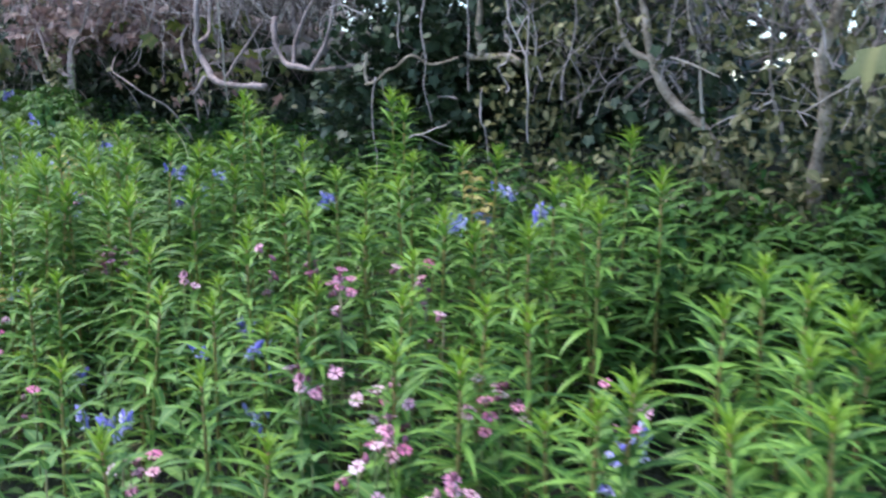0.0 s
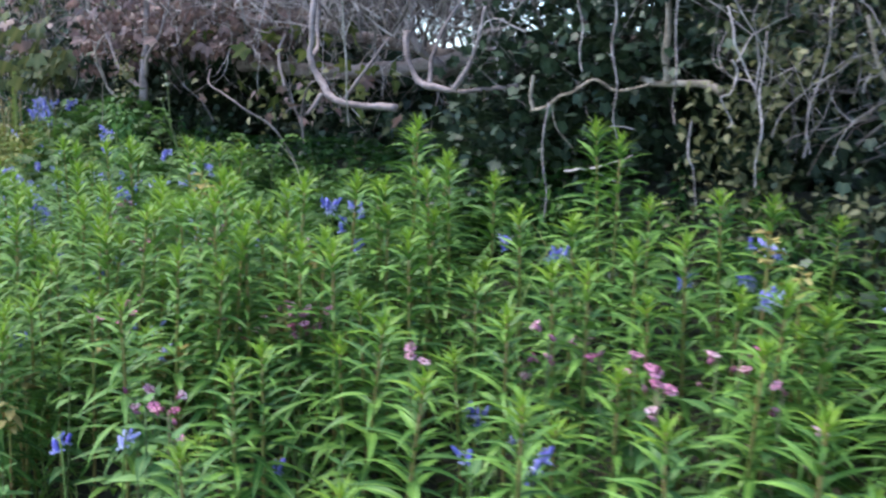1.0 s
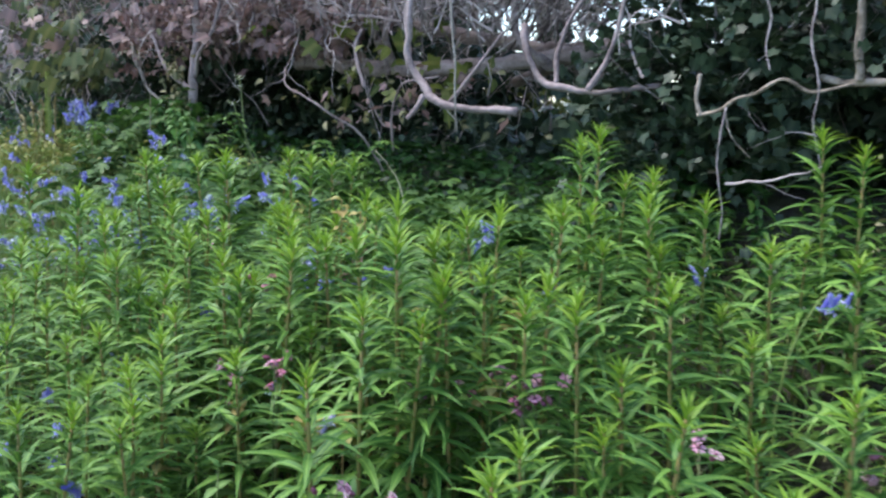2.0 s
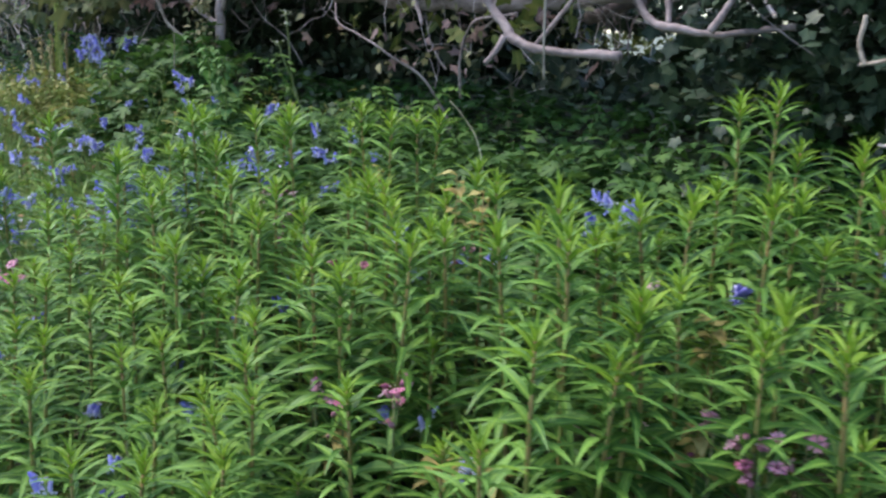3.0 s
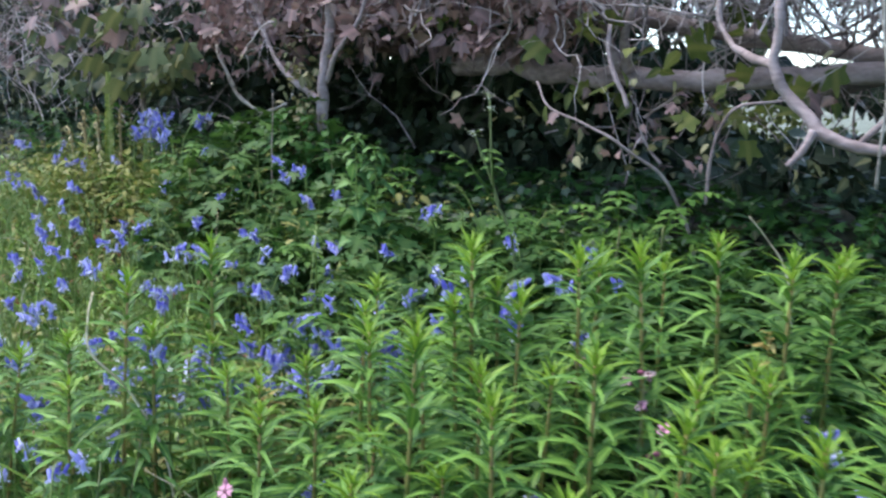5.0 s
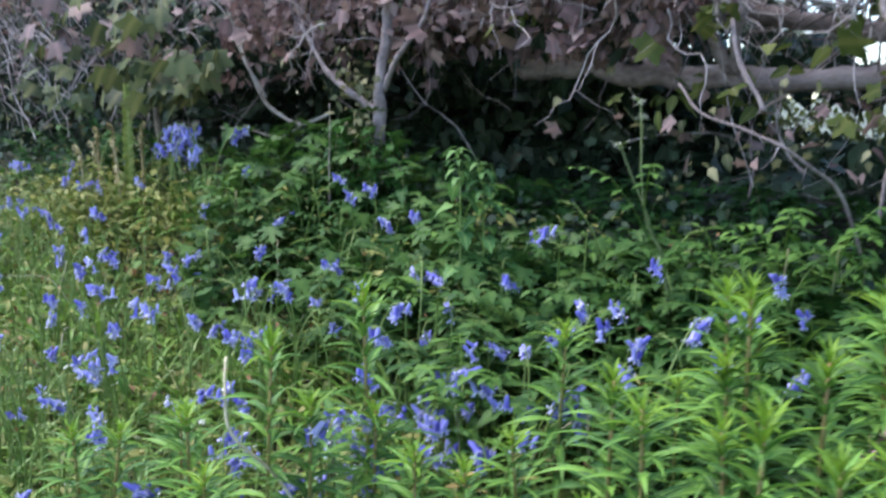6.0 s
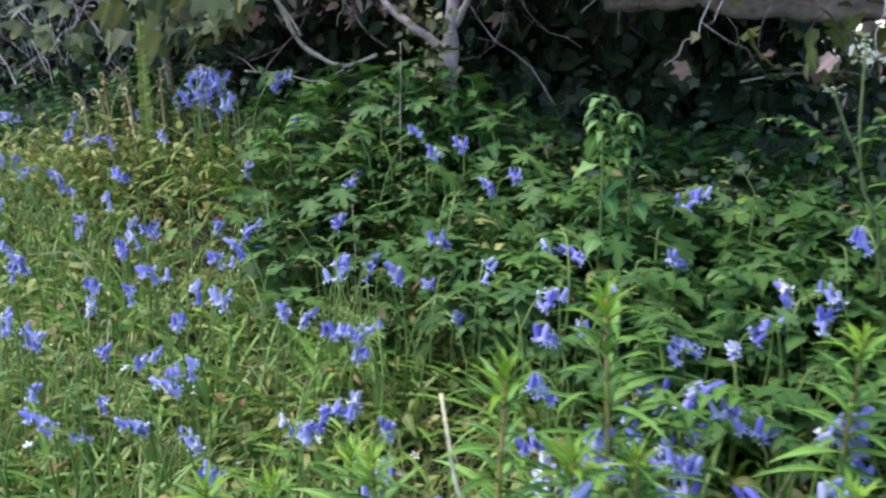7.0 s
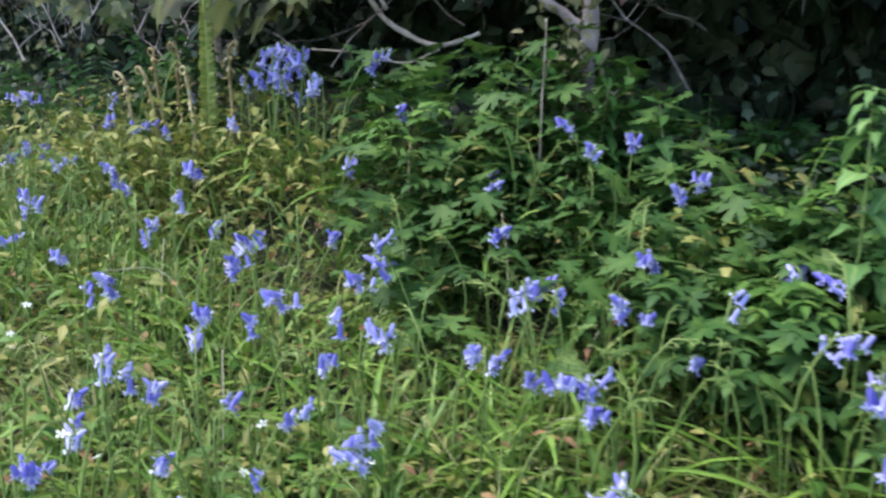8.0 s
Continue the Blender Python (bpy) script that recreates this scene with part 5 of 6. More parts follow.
PINKS_B = [(-1.26, 0.89, 1.12), (-1.25, 0.89, 1.14), (-1.25, 1.01, 1.16), (-1.22, 1.02, 1.17), (-1.15, 0.46, 0.97), (-1.13, 0.96, 1.15), (-1.12, 0.72, 1.06), (-1.12, 0.48, 0.98),
           (-1.07, 0.72, 1.06), (-1.07, 0.68, 1.05), (-1.06, 0.93, 1.12), (-0.96, 0.73, 1.07), (-0.95, 0.70, 1.06), (-0.90, 0.72, 1.06), (-0.88, 0.68, 1.05), (-0.87, 0.65, 1.04),
           (-0.86, 0.60, 1.02), (-0.85, 0.65, 1.04), (-0.85, 0.80, 1.09), (-0.80, 0.56, 1.01), (-0.80, 0.75, 1.07), (-0.79, 0.98, 1.06), (-0.79, 0.80, 1.09), (-0.78, 0.77, 1.08),
           (-0.73, 0.59, 1.02), (-0.71, 0.63, 1.03), (-0.66, 0.62, 1.03), (-0.64, 0.82, 1.10)]


def build_campions():
    r = random.Random(41)
    kinds = [campion(400 + i) for i in range(8)]
    copies = []
    for x, y, z in PINKS_A + PINKS_B:
        tall = max(0.2, z - ground_z(x, y)) / 0.385
        wide = r.uniform(0.95, 1.1)
        copies.append(Matrix.Translation((x, y, ground_z(x, y) - 0.01)) @ Matrix.Rotation(radians(r.uniform(-60, 60)), 4, "Z") @ Matrix.Diagonal((wide, wide, tall, 1)))
    spread(copies, [kinds[i % 8] for i in range(len(copies))])


build_campions()


def leafy_herb(seed):
    """A campion not yet in flower: a stem with pairs of broad pale leaves."""
    r = random.Random(seed)
    root = thing("leafy_campion", "pale green campion not yet in flower with broad leaves", "plant", "leafy campions")
    line = stem_curve(0.32, r.uniform(0.01, 0.04), seed)
    g = Geo()
    g.add(*tube(line, [0.0024, 0.0022, 0.002, 0.0018, 0.0016, 0.001], 6))
    part("stem", g, [C_STEM], root)
    g = Geo()
    g.spine(line)
    for k in range(7):
        t, a = 0.3 + 0.7 * k / 6, 90 * k + r.uniform(-15, 15)
        size = 0.068 - 0.034 * (k / 6) ** 2
        for side in (0, 180):
            g.add(*blade(size * r.uniform(0.85, 1.15), size * 0.42, 5, r.uniform(0.2, 0.6), 0.25, "ovate", 0.15), 0, aim(at_height(line, t), a + side, r.uniform(10, 35) + 30 * (k == 6)), axis=t)
    part("leaves", g, [C_LEAF], root)
    return root


def build_leafy_herbs():
    r = random.Random(45)
    kinds = [leafy_herb(450 + i) for i in range(5)]
    def where(x, y):
        return max(1 - smoothstep(0.5, 0.72, y), 0.5 * (1 - smoothstep(-3.3, -3.0, x)) * (1 - smoothstep(0.8, 1.1, y)))
    spots = poisson(46, -3.9, -0.9, 0.34, 1.1, 0.13, where, 46)
    copies = [place(x, y, r.uniform(0, 360), r.uniform(0.75, 1.15), r.uniform(0, 9), r.uniform(0, 360)) for x, y in spots]
    spread(copies, [kinds[i % 5] for i in range(len(copies))])


build_leafy_herbs()


def nettle(seed):
    """A nettle: square stem with pairs of toothed, drooping leaves."""
    r = random.Random(seed)
    root = thing("nettle", "dark green young nettle with toothed leaves", "plant", "nettles under the hedge")
    line = stem_curve(0.27, r.uniform(0.02, 0.07), seed)
    g = Geo()
    v, f = tube(line, [0.003, 0.0028, 0.0026, 0.0022, 0.0018, 0.0012], 4)
    g.add(v, f)
    part("stem", g, [C_STEM], root)
    g = Geo()
    g.spine(line)
    turn = r.uniform(0, 90)
    for i in range(14):
        t = 0.16 + 0.84 * i / 13
        turn += 90 + r.uniform(-16, 16)
        size = (0.07 - 0.034 * (i / 13) ** 2) * r.uniform(0.8, 1.2)
        for s in (0, 180):
            g.add(*blade(size, size * 0.46, 7, r.uniform(0.3, 0.7), 0.25, "ovate", 0.2, 0.16), 0, aim(at_height(line, t), turn + s, r.uniform(-15, 30) + 30 * (i == 13), r.uniform(-25, 25)), axis=t)
    part("foliage", g, [NETTLE], root)
    return root


def under_hedge(x, y):
    a = smoothstep(1.28, 1.45, y + 0.12 * noise.noise((x * 2, y * 2, 4))) * smoothstep(-5.0 + 0.4 * (1.8 - y), -4.4, x) * (1 - smoothstep(-2.5, -2.2, x))
    b = 0.6 * smoothstep(1.15, 1.35, y) * smoothstep(-1.3, -1.0, x)
    c = 0.35 * smoothstep(1.45, 1.6, y) * (-2.4 < x < -1.2) + 0.25 * smoothstep(1.75, 1.85, y)
    return max(a, b, c)


def build_nettles():
    r = random.Random(51)
    kinds = [nettle(500 + i) for i in range(10)]
    tall = [(-4.95, 1.78), (-4.86, 1.74), (-4.77, 1.77), (-4.69, 1.73), (-4.6, 1.79), (-4.52, 1.75), (-4.82, 1.82), (-4.65, 1.83), (-5.95, 1.8), (-6.05, 1.77)]
    spots = tall + poisson(170, -7.2, 0.5, 1.15, 2.1, 0.085, under_hedge, 14)
    copies = [place(x, y, r.uniform(0, 360), r.uniform(0.5, 0.9) + 0.2 * smoothstep(1.45, 1.75, y) * (1 - smoothstep(-4.6, -4.4, x)) - 0.15 * smoothstep(1.5, 1.7, y) * smoothstep(-4.5, -4.3, x) * (x < -3.3) + 0.25 * ((x, y) in tall), r.uniform(0, 10), r.uniform(0, 360)) for x, y in spots]
    spread(copies, [kinds[i % 10] for i in range(len(copies))])


build_nettles()


def build_low_growth():
    r = random.Random(61)
    # low broad leaves under everything
    geo = Geo()
    shapes = [blade(1.0, 0.5, 3, 0.35, 0.2, "ovate", 0.1), blade(1.0, 0.38, 3, 0.5, 0.25, "ovate", 0.15), blade(1.0, 0.2, 3, 0.5, 0.3, "lance")]
    yellow = Geo()
    for k in range(31000):
        x, y = r.uniform(-7.6, 0.9) if k < 24000 else r.uniform(-6.6, -3.4), r.uniform(0.2, 1.98)
        meadow = x < -3.45 + 0.3 * noise.noise((x * 3, y * 3, 2.2)) - 0.6 * smoothstep(1.2, 1.6, y)
        if not meadow and x > -3.4 and y < 1.1 and k % 6:
            continue
        high = 0.19 * (0.75 + 0.5 * noise.noise((x * 4, y * 4, 8.8))) if meadow else 0.09 + 0.08 * smoothstep(1.05, 1.25, y)
        size = r.uniform(0.016, 0.03) + 0.034 * r.random() ** 3 if meadow else r.uniform(0.03, 0.07)
        broad = meadow and r.random() < 0.22
        if broad:
            size = r.uniform(0.03, 0.06)
        if meadow and y > 1.4:
            high *= 1.35
        (yellow if meadow and not broad else geo).add(*r.choice(shapes), 0, aim((x, y, ground_z(x, y) + r.uniform(0.005, high)), r.uniform(0, 360), r.uniform(-25, 50), r.uniform(-30, 30), size))
    stuff("low_herbs", geo, [HERB], "low broad-leaved herbs covering the bank", "herbs")
    for _ in range(900):
        x, y = r.gauss(-5.72, 0.26), r.gauss(1.53, 0.06)
        yellow.add(*r.choice(shapes), 0, aim((x, y, ground_z(x, y) + r.uniform(0.05, 0.27)), r.uniform(0, 360), r.uniform(-25, 50), r.uniform(-30, 30), r.uniform(0.025, 0.055)))
    stuff("cleavers", yellow, [CLEAVERS], "yellowish cleavers and small herbs among bluebells", "herbs")
    cut = [lobed(1.0, CUT_LOBES)]
    geo2 = Geo()
    for _ in range(2100):
        x, y = r.uniform(-4.7, -2.5), r.uniform(1.05, 1.75)
        if y > 1.32 - 0.3 * smoothstep(-3.7, -3.2, x) + 0.5 * smoothstep(-4.2, -4.7, x):
            geo2.add(*r.choice(cut), 0, aim((x, y, ground_z(x, y) + r.uniform(0.08, 0.23)), r.uniform(0, 360), r.uniform(-35, 15), r.uniform(-25, 25), r.uniform(0.028, 0.05)))
    for _ in range(1300):
        x, y = r.uniform(-5.45, -4.0), r.uniform(1.25, 1.9)
        if noise.noise((x * 3.5, y * 3.5, 2.7)) > -0.2 and y > 1.25 + 0.35 * smoothstep(-4.7, -5.4, x):
            geo2.add(*cut[0], 0, aim((x, y, ground_z(x, y) + r.uniform(0.1, 0.25 + 0.08 * smoothstep(1.6, 1.8, y))), r.uniform(0, 360), r.uniform(-35, 15), r.uniform(-25, 25), r.uniform(0.034, 0.062)))
    stuff("low_herbs", geo2, [LACE], "deeply cut mid-green herb leaves among the nettles", "herbs")
    geo2 = Geo()
    for _ in range(3600):
        x, y = r.uniform(-5.0, -2.3), r.uniform(1.55, 2.35)
        geo2.add(*r.choice(cut), 0, aim((x, y, ground_z(x, y) + r.uniform(0.01, 0.17 - 0.1 * smoothstep(1.7, 2.1, y))), r.uniform(0, 360), r.uniform(-40, 25), r.uniform(-30, 30), r.uniform(0.025, 0.05)))
    stuff("low_herbs", geo2, [NETTLE], "dark leafy growth on the hedge bank", "herbs")
    geo = Geo()
    for _ in range(1100):
        x, y = r.uniform(-6.5, -3.5), r.uniform(0.4, 1.85)
        if noise.noise((x * 5, y * 5, 1.2)) > 0.0:
            geo.add(*r.choice(shapes), 0, aim((x, y, ground_z(x, y) + r.uniform(0.03, 0.2)), r.uniform(0, 360), r.uniform(-30, 60), r.uniform(-30, 30), r.uniform(0.014, 0.034)))
    stuff("dead_leaves", geo, [RUSSET], "russet dying leaves and stems among the bluebells", "leaves")
    # grass, thick among the bluebells
    geo = Geo()
    shapes = [blade(1.0, w, 4, d, 0.3, "taper") for w, d in ((0.018, 0.5), (0.026, 0.9), (0.022, 1.2), (0.016, 0.7))]
    made = 0
    while made < 22000:
        x, y = r.uniform(-8.5, 0.9), r.uniform(0.1, 1.95)
        if r.random() > 0.10 + 0.9 * smoothstep(-3.5, -4.3, x) * (1 - 0.4 * smoothstep(1.2, 1.6, y)):
            continue
        if noise.noise((x * 2.3, y * 2.3, 6.4)) < -0.3 and r.random() < 0.6:
            continue
        geo.add(*r.choice(shapes), 0, aim((x, y, ground_z(x, y)), r.uniform(0, 360), r.uniform(30, 85), r.uniform(-20, 20), r.uniform(0.12, 0.27)))
        made += 1
    stuff("grass", geo, [GRASS], "tangled grass among the bluebells", "grass")


build_low_growth()


# ---- single plants ----
def pinnate(geo, line, reach, pairs):
    """A lacy leaf: toothed leaflets in pairs along a bent midrib."""
    for i in range(pairs):
        t = 0.25 + 0.7 * i / (pairs - 1)
        p = at_height(line, t)
        d = (line[-1] - line[0]).normalized()
        az = math.degrees(math.atan2(d.y, d.x))
        size = reach * (1 - 0.75 * (i / pairs) ** 1.3)
        for s in (-62, 62):
            geo.add(*blade(size, size * 0.42, 7, 0.3, 0.15, "ovate", 0.1, 0.35), 0, aim(p, az + s, 5))
    geo.add(*blade(reach * 0.5, reach * 0.25, 5, 0.3, 0.15, "ovate", 0, 0.3), 0, aim(line[-1], math.degrees(math.atan2(d.y, d.x)), -10))


def lacy_leaf(root, foot, end, reach, pairs=6):
    a, b = Vector(foot), Vector(end)
    line = [a.lerp(b, t) + UP * 0.05 * math.sin(math.pi * t) for t in (0, 0.25, 0.5, 0.75, 1)]
    g = Geo()
    v, f = tube(line, [0.0016, 0.0014, 0.0012, 0.001, 0.0006], 5)
    g.add(v, f, [(0.5, 0.5)] * len(v))
    pinnate(g, line, reach, pairs)
    part("leaf", g, [HERB], root)


def flower_tuft(root, p, seed, size=0.016):
    r = random.Random(seed)
    g = Geo()
    for _ in range(16):
        q = Vector(p) + Vector((r.uniform(-1, 1), r.uniform(-1, 1), r.uniform(-0.5, 0.6))) * size
        g.add(*tube([p, q], [0.0006, 0.0005], 3, False))
        for k in range(4):
            g.add(*blade(0.0045, 0.004, 2, 0.1, 0.1, "ovate"), 1, aim(q, 90 * k + r.uniform(0, 60), 25))
    part("flower_head", g, [BELL_STEM, WHITE], root, "small cream flower head")


def build_cow_parsley():
    root = thing("cow_parsley", "cow parsley with cream flower heads and lacy leaves", "plant")
    g = Geo()
    foot = (-3.66, 1.56, ground_z(-3.66, 1.56) - 0.01)
    limb(g, [foot, (-3.67, 1.52, 1.25), (-3.70, 1.48, 1.36), (-3.707, 1.462, 1.56)], 0.0042, 0.002, 6)
    limb(g, [(-3.69, 1.49, 1.33), (-3.72, 1.47, 1.42), (-3.745, 1.46, 1.482)], 0.0028, 0.0016, 6)
    part("stem", g, [C_STEM], root)
    flower_tuft(root, Vector((-3.707, 1.461, 1.565)), 1)
    flower_tuft(root, Vector((-3.70, 1.455, 1.535)), 2, 0.01)
    flower_tuft(root, Vector((-3.745, 1.46, 1.484)), 3)
    for foot_, end, size in (((-3.69, 1.5, 1.3), (-3.83, 1.42, 1.44), 0.04), ((-3.70, 1.48, 1.36), (-3.62, 1.36, 1.44), 0.035), ((-3.68, 1.52, 1.22), (-3.56, 1.44, 1.30), 0.045)):
        lacy_leaf(root, foot_, end, size)
    for x, y, turn in ((-3.5, 1.67, 0), (-3.42, 1.72, 1.3), (-4.25, 1.62, 2.2), (-5.0, 1.55, 0.6)):
        root = thing("cow_parsley", "young cow parsley with lacy pale green leaves", "plant", "lacy leaves under the hedge")
        base = Vector((x, y, ground_z(x, y)))
        g = Geo()
        limb(g, [base, base + UP * 0.14, base + Vector((0.01, -0.01, 0.27))], 0.004, 0.0025, 6)
        part("stem", g, [C_STEM], root)
        for k in range(6):
            a = turn + k * 1.05
            h = 0.10 + 0.035 * k
            lacy_leaf(root, base + UP * (h - 0.02), base + Vector((0.13 * math.cos(a), 0.13 * math.sin(a), h + 0.06)), 0.05)


build_cow_parsley()


def lacy_plant(seed):
    """A low spreading plant with several lacy, deeply cut leaves in tiers."""
    r = random.Random(seed)
    root = thing("cow_parsley", "low lacy-leaved green plant spreading under the hedge", "plant", "lacy leaves under the hedge")
    g = Geo()
    limb(g, [(0, 0, 0), (0.003, 0, 0.06), (0, 0.004, 0.13)], 0.003, 0.0018, 5)
    part("stem", g, [C_STEM], root)
    g = Geo()
    for k in range(7):
        a, h = k * 2.4 + r.uniform(-0.4, 0.4), 0.03 + 0.014 * k
        reach = r.uniform(0.11, 0.17)
        foot, end = Vector((0, 0, h)), Vector((reach * math.cos(a), reach * math.sin(a), h + r.uniform(0.05, 0.1)))
        line = [foot.lerp(end, t) + UP * 0.035 * math.sin(math.pi * t) for t in (0, 0.25, 0.5, 0.75, 1)]
        v, f = tube(line, [0.0014, 0.0012, 0.001, 0.0008, 0.0005], 4)
        g.add(v, f, [(0.5, 0.5)] * len(v))
        pinnate(g, line, r.uniform(0.045, 0.065), 5)
    part("foliage", g, [LACE], root)
    return root


def build_lacy_plants():
    r = random.Random(57)
    kinds = [lacy_plant(560 + i) for i in range(7)]
    def where(x, y):
        inner = smoothstep(1.18, 1.32, y - 0.22 * smoothstep(-3.9, -4.5, x)) * smoothstep(-5.0, -4.4, x) * (1 - smoothstep(-2.6, -2.4, x))
        return max(inner, 0.1 * smoothstep(1.2, 1.35, y) * smoothstep(-1.35, -1.0, x))
    copies = [place(x, y, r.uniform(0, 360), r.uniform(0.85, 1.25), r.uniform(0, 8), r.uniform(0, 360)) for x, y in poisson(110, -5.2, -0.2, 1.1, 1.8, 0.11, where, 58)]
    spread(copies, [kinds[i % 7] for i in range(len(copies))])


build_lacy_plants()


def drooping_herb(x, y, top, seed):
    """A tall pale stem with a whorl of drooping leaves at the top."""
    r = random.Random(seed)
    root = thing("garlic_mustard", "tall pale green herb with drooping leaves at its top", "plant", "tall herbs")
    z = ground_z(x, y)
    line = [Vector((x + 0.012 * math.sin(3 * t), y, z + (top - z) * t)) for t in (0, 0.25, 0.5, 0.75, 1)]
    g = Geo()
    v, f = tube(line, [0.0035, 0.003, 0.0026, 0.0022, 0.0014], 6)
    g.add(v, f)
    part("stem", g, [BELL_STEM], root)
    for i in range(26):
        crown = i > 9
        t = 0.86 + 0.14 * (i - 10) / 15 if crown else 0.35 + 0.5 * i / 9
        size = r.uniform(0.042, 0.062) if crown else 0.07
        g = Geo()
        g.add(*blade(size, size * (0.26 if crown else 0.5), 7, r.uniform(0.7, 1.1) if crown else 0.6, 0.2, "ovate", 0.25, 0.45))
        part("leaf", g, [C_LEAF], root, m=aim(at_height(line, t), 137 * i, r.uniform(5, 45) if crown else r.uniform(-15, 25)))


for spot in ((-4.14, 1.47, 1.465, 1), (-4.10, 1.5, 1.435, 2)):
    drooping_herb(*spot)


def build_fern():
    """A fern unrolling: brown scaly croziers round one upright narrow frond."""
    root = thing("fern", "fern with unrolling brown croziers and one upright green frond", "fern")
    base = Vector((-5.63, 1.62, ground_z(-5.63, 1.62)))
    r = random.Random(3)
    for i, (dx, dy, h) in enumerate(((0.06, 0.0, 0.375), (-0.22, 0.0, 0.35), (-0.18, 0.03, 0.365), (-0.36, 0.0, 0.285), (-0.31, 0.03, 0.30), (-0.08, -0.02, 0.31))):
        g = Geo()
        top = base + Vector((dx, dy, h))
        root_at = base + Vector((dx * 0.68, dy, 0))
        root_at.z = ground_z(root_at.x, root_at.y)
        line = [root_at.lerp(top, t) + Vector((0.012 * math.sin(5 * t + i), 0, 0)) for t in (0, 0.3, 0.6, 0.85, 1)]
        side = Vector((1 if dx > 0 else -1, -0.3, 0)).normalized()
        for k in range(1, 10):
            a = k * 0.6
            line.append(top + side * (0.016 - 0.0013 * k) * (1 - math.cos(a)) + UP * (0.016 - 0.0013 * k) * math.sin(a))
        v, f = tube(line, [0.005, 0.0048, 0.0045, 0.0042, 0.004] + [0.0042 - 0.0003 * k for k in range(9)], 6)
        g.add(v, f, [(0.5, 0.5)] * len(v))
        for k in range(44):
            p = at_height(line[:5], r.uniform(0.25, 1))
            g.add(*blade(r.uniform(0.012, 0.026), 0.01, 3, 0.6, 0.2, "ovate"), 0, aim(p, r.uniform(0, 360), r.uniform(-10, 50)))
        part("crozier", g, [CROZIER], root, "scaly rolled tip")
    g = Geo()
    x0, y0 = -5.655, 1.62
    line = [Vector((x0, y0, base.z)), Vector((x0, y0, 1.3)), Vector((x0 - 0.003, y0, 1.5)), Vector((x0 - 0.006, y0 - 0.01, 1.615))]
    v, f = tube(line, [0.0045, 0.004, 0.003, 0.0015], 6)
    g.add(v, f, [(0.5, 0.5)] * len(v))
    for i in range(76):
        z = 1.25 + 0.36 * i / 75
        p = Vector((x0 - 0.006 * i / 75, y0, z))
        w = 0.027 * (1 - 0.5 * (i / 75) ** 2)
        for s in (-8, 188):
            g.add(*blade(w, 0.011, 4, 0.3, 0.15, "strap", 0, 0.2), 0, aim(p, s + r.uniform(-14, 14), r.uniform(5, 26), r.uniform(40, 75)))
    part("frond", g, [FERN], root, "yellow-green upright frond")
    # darker ferny growth behind
    for k in range(5):
        x, y = -6.35 + 0.12 * k, 1.72 + 0.04 * (k % 2)
        frond = thing("fern", "dark green fern frond under the hedge", "fern", "dark fronds")
        z = ground_z(x, y)
        g = Geo()
        a = r.uniform(3.4, 5.9)
        end = Vector((x + 0.2 * math.cos(a), y + 0.2 * math.sin(a), z + r.uniform(0.25, 0.38)))
        line = [Vector((x, y, z)).lerp(end, t) + UP * 0.08 * math.sin(math.pi * t) for t in (0, 0.25, 0.5, 0.75, 1)]
        v, f = tube(line, [0.002, 0.0018, 0.0015, 0.001, 0.0006], 5)
        g.add(v, f, [(0.5, 0.5)] * len(v))
        pinnate(g, line, 0.07, 11)
        part("frond", g, [NETTLE], frond)


build_fern()


def build_withered():
    """Shoots whose top leaves have turned yellow and curled."""
    spots = [(-1.30, 1.24, 1.29, 1.2), (-1.22, 1.19, 1.25, 1.2), (-2.438, 0.673, 0.97, 1.3), (-2.18, 0.89, 1.12, 1), (-2.471, 0.91, 1.305, 1.0), (-2.42, 0.914, 1.285, 1.0), (-2.3, 0.962, 1.12, 1.0), (-2.03, 0.9, 1.19, 1.2),
             (-2.92, 1.14, 1.25, 1), (-2.26, 0.70, 0.99, 1.9), (-2.235, 0.735, 0.985, 1.7), (-1.98, 0.8, 1.1, 1.3), (-2.40, 0.5, 0.93, 1.2), (-2.28, 0.43, 0.92, 1.2), (-2.34, 0.4, 0.9, 1.3), (-3.58, 0.8, 1.08, 1.1)]
    for i, (x, y, top, big) in enumerate(spots):
        r = random.Random(700 + i)
        root = thing("withered_plant", "withered plant with curled yellow-brown leaves", "plant", "withered plants")
        z = ground_z(x, y)
        line = [Vector((x, y, z + (top - z) * t)) for t in (0, 0.25, 0.5, 0.75, 1)]
        g = Geo()
        v, f = tube(line, [0.0024, 0.0022, 0.002, 0.0018, 0.0012], 5)
        g.add(v, f)
        part("stem", g, [W_STEM], root)
        for k in range(8):
            size = r.uniform(0.02, 0.034) * big
            g = Geo()
            g.add(*blade(size, size * 0.62, 6, r.uniform(0.2, 0.6), 0.3, "ovate", 0.3))
            part("leaf", g, [DEAD], root, m=aim(at_height(line, 0.86 + 0.14 * k / 7), 137 * k + r.uniform(-20, 20), r.uniform(-5, 35)))


build_withered()


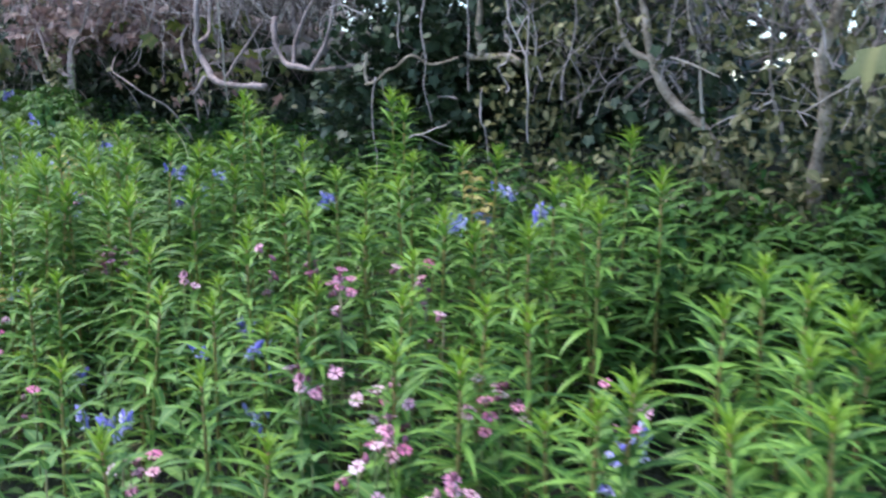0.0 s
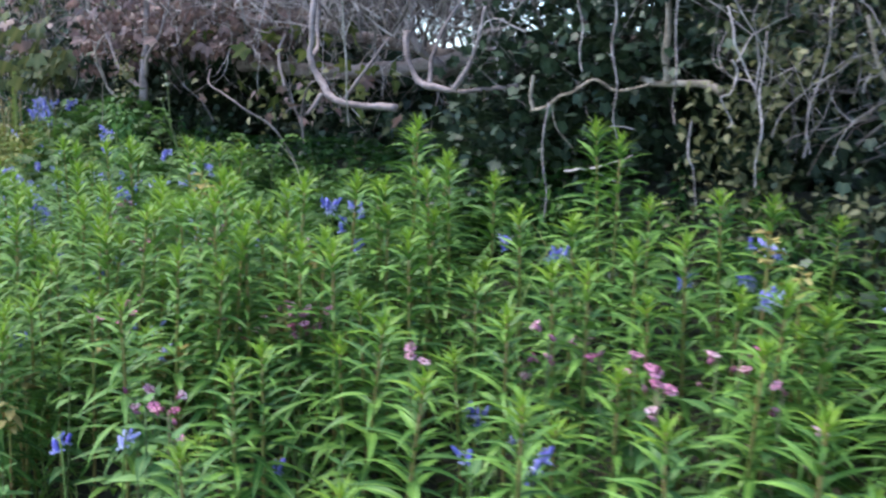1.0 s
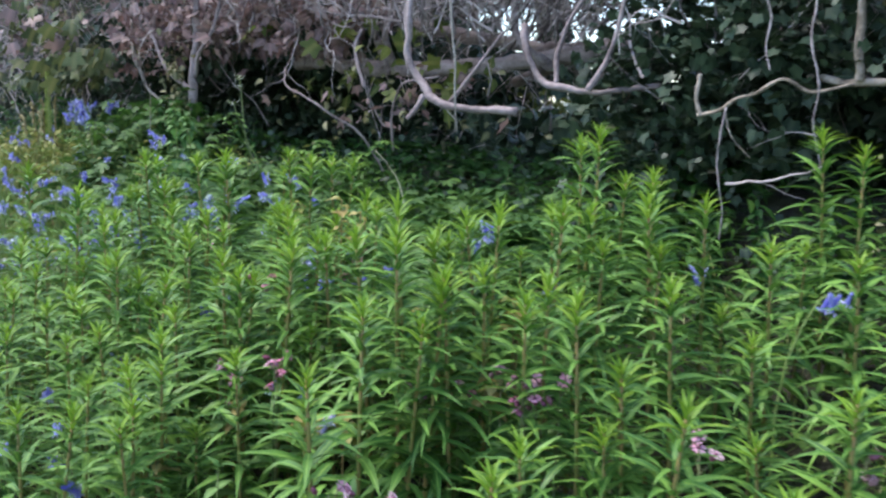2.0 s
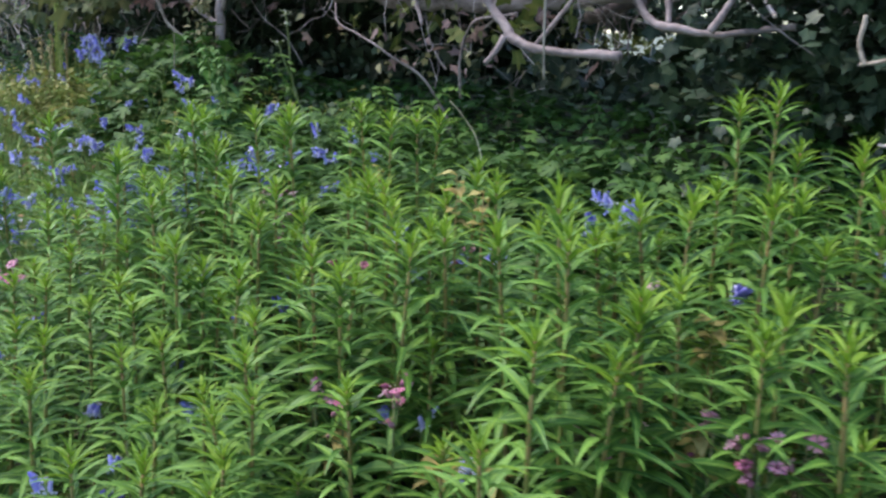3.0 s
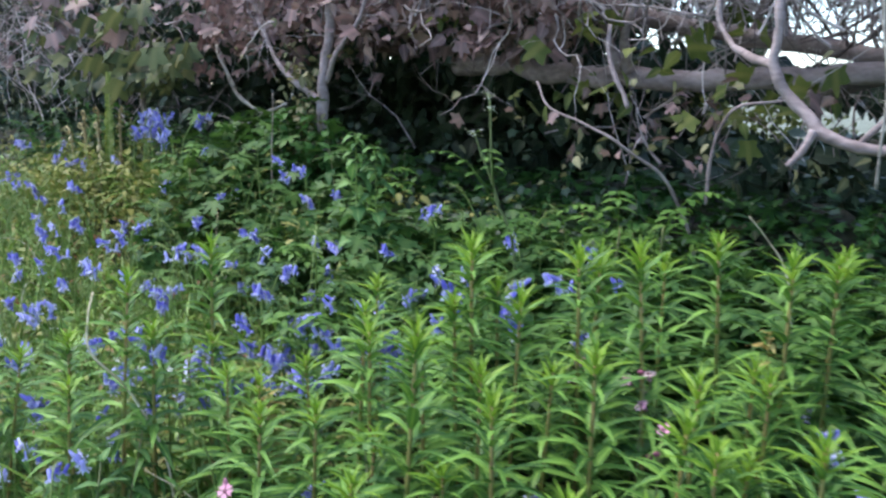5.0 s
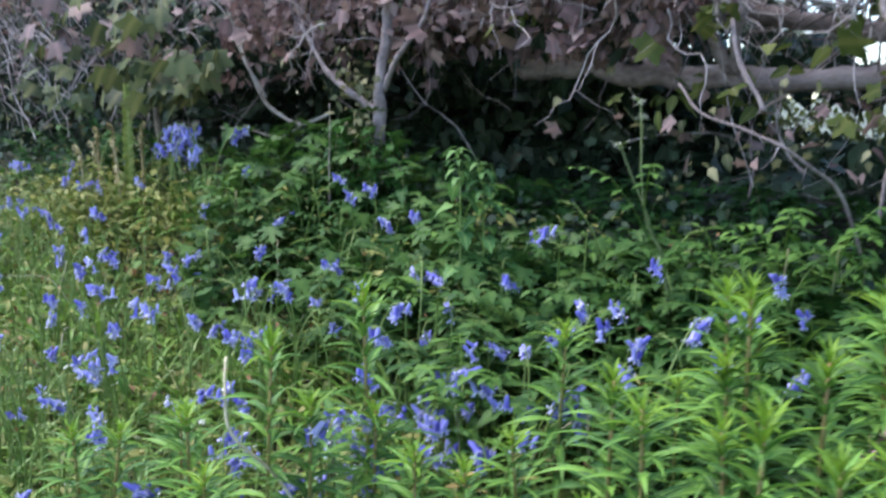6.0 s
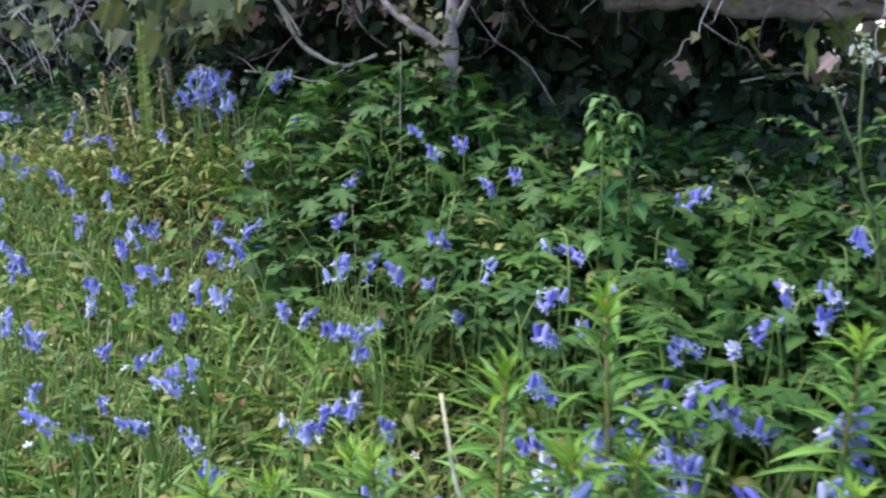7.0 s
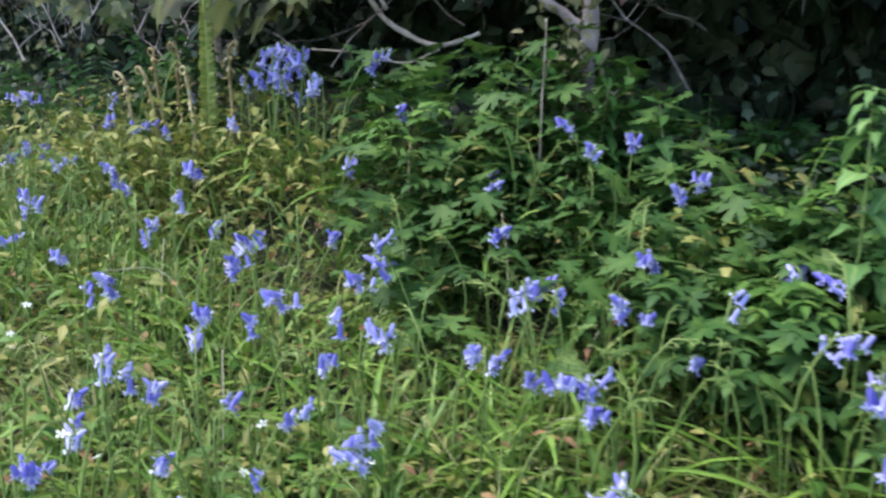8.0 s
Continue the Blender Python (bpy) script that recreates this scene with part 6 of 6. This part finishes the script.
def build_dry_stalk():
    root = thing("dry_stalk", "bleached dry grass stalk arching over the bluebells", "stalk")
    g = Geo()
    limb(g, [(-3.894, 0.666, 1.205), (-3.868, 0.645, 1.172), (-3.84, 0.635, 1.115), (-3.80, 0.685, 1.042), (-3.74, 0.72, 0.92), (-3.72, 0.73, 0.70)], 0.0018, 0.0026, 6)
    part("stem", g, [DRY], root)
    leaning = thing("dry_stalk", "pale bent dry stalk leaning out of the dark herbs", "stalk", "dead grass stalks")
    g = Geo()
    limb(g, [(-3.155, 1.565, 1.358), (-3.125, 1.593, 1.314), (-3.09, 1.61, 1.24), (-3.06, 1.63, 0.99)], 0.0012, 0.0022, 5)
    part("stem", g, [DRY], leaning)
    r = random.Random(8)
    for i in range(14):
        x, y = r.uniform(-5.4, -3.6), r.uniform(0.55, 1.5)
        z = ground_z(x, y)
        a = r.uniform(0, 6.28)
        d = Vector((math.cos(a), math.sin(a), 0))
        stalk = thing("dry_stalk", "thin bleached dead grass stalk", "stalk", "dead grass stalks")
        g = Geo()
        base = Vector((x, y, z))
        reach = r.uniform(0.08, 0.2)
        limb(g, [base, base + d * reach * 0.4 + UP * r.uniform(0.1, 0.2), base + d * reach + UP * r.uniform(0.16, 0.26)], 0.0016, 0.0009, 5)
        part("stem", g, [DRY], stalk)


build_dry_stalk()


def stitchwort(seed):
    r = random.Random(seed)
    root = thing("stitchwort", "small white stitchwort flower in the grass", "flower", "stitchworts")
    h = r.uniform(0.15, 0.21)
    line = stem_curve(h, 0.03, seed)
    g = Geo()
    v, f = tube(line, [0.001] * 6, 4)
    g.add(v, f)
    part("stem", g, [BELL_STEM], root)
    g = Geo()
    for k in range(5):
        g.add([(0, 0, 0), (0.005, 0.0022, 0.001), (0.0075, 0.0014, 0.0012), (0.0075, -0.0014, 0.0012), (0.005, -0.0022, 0.001)], [(0, 1, 2, 3, 4)], [(0, 0)] * 5, 0,
              Matrix.Translation(line[-1]) @ Matrix.Rotation(r.uniform(0.2, 0.8), 4, "X") @ Matrix.Rotation(k * 1.2566, 4, "Z"))
    part("petals", g, [WHITE], root, "white petals")
    return root


def build_stitchworts():
    r = random.Random(81)
    kinds = [stitchwort(800 + i) for i in range(4)]
    spots = [(r.uniform(-5.3, -4.1), r.uniform(0.5, 0.95)) for _ in range(34)] + [(-5.42, 0.95), (-5.40, 0.93), (-5.44, 0.97)]
    copies = [place(x, y, r.uniform(0, 360), r.uniform(0.85, 1.2)) for x, y in spots]
    spread(copies, [kinds[i % 4] for i in range(len(copies))])


build_stitchworts()


def build_lacy_weeds():
    """Broad, deeply cut leaves low among the bluebells and beside the bushes."""
    r = random.Random(91)
    for x, y, h in ((-3.79, 1.04, 0.31), (-3.84, 1.12, 0.28), (-4.2, 1.38, 0.24), (-3.5, 1.15, 0.24), (-0.75, 1.3, 0.28), (-0.62, 1.25, 0.28), (-0.95, 1.42, 0.26)):
        root = thing("hogweed", "young hogweed with deeply cut pale green leaves", "plant", "cut-leaved weeds")
        base = Vector((x, y, ground_z(x, y)))
        g = Geo()
        limb(g, [base, base + UP * h * 0.4, base + UP * h * 0.75], 0.004, 0.002, 6)
        part("stem", g, [BELL_STEM], root)
        for k in range(6):
            a = r.uniform(0, 6.28)
            low = base + UP * h * r.uniform(0.3, 0.7)
            end = base + Vector((0.085 * math.cos(a), 0.085 * math.sin(a), h * r.uniform(0.8, 1.0)))
            lacy_leaf(root, low, end, r.uniform(0.045, 0.06), 4)


build_lacy_weeds()


def build_overhanging_spray():
    """A leafy sycamore twig reaching out of the hedge."""
    root = thing("sycamore_spray", "sycamore twig with yellow-green and brown-edged leaves", "twig")
    g = Geo()
    limb(g, [(-0.66, 1.98, 1.66), (-0.58, 1.7, 1.60), (-0.52, 1.45, 1.53), (-0.50, 1.33, 1.48)], 0.005, 0.002, 6)
    limb(g, [(-0.575, 1.68, 1.595), (-0.62, 1.58, 1.56), (-0.665, 1.51, 1.52)], 0.0022, 0.0016, 5)
    part("stem", g, [TWIG], root)
    g = Geo()
    g.add(*lobed(1.0, SYC_LOBES))
    mesh = g.mesh("leaf", SYCAMORE)
    for p, az, el, size in (((-0.665, 1.51, 1.52), 265, -52, 0.062), ((-0.64, 1.55, 1.54), 300, -30, 0.045), ((-0.50, 1.34, 1.48), 260, -40, 0.05), ((-0.47, 1.38, 1.50), 320, -35, 0.042), ((-0.55, 1.42, 1.52), 210, -30, 0.04), ((-0.50, 1.52, 1.56), 300, -25, 0.04), ((-0.58, 1.62, 1.58), 200, -45, 0.035)):
        part("leaf", mesh, [], root, m=aim(p, az, el, 12, size))


build_overhanging_spray()
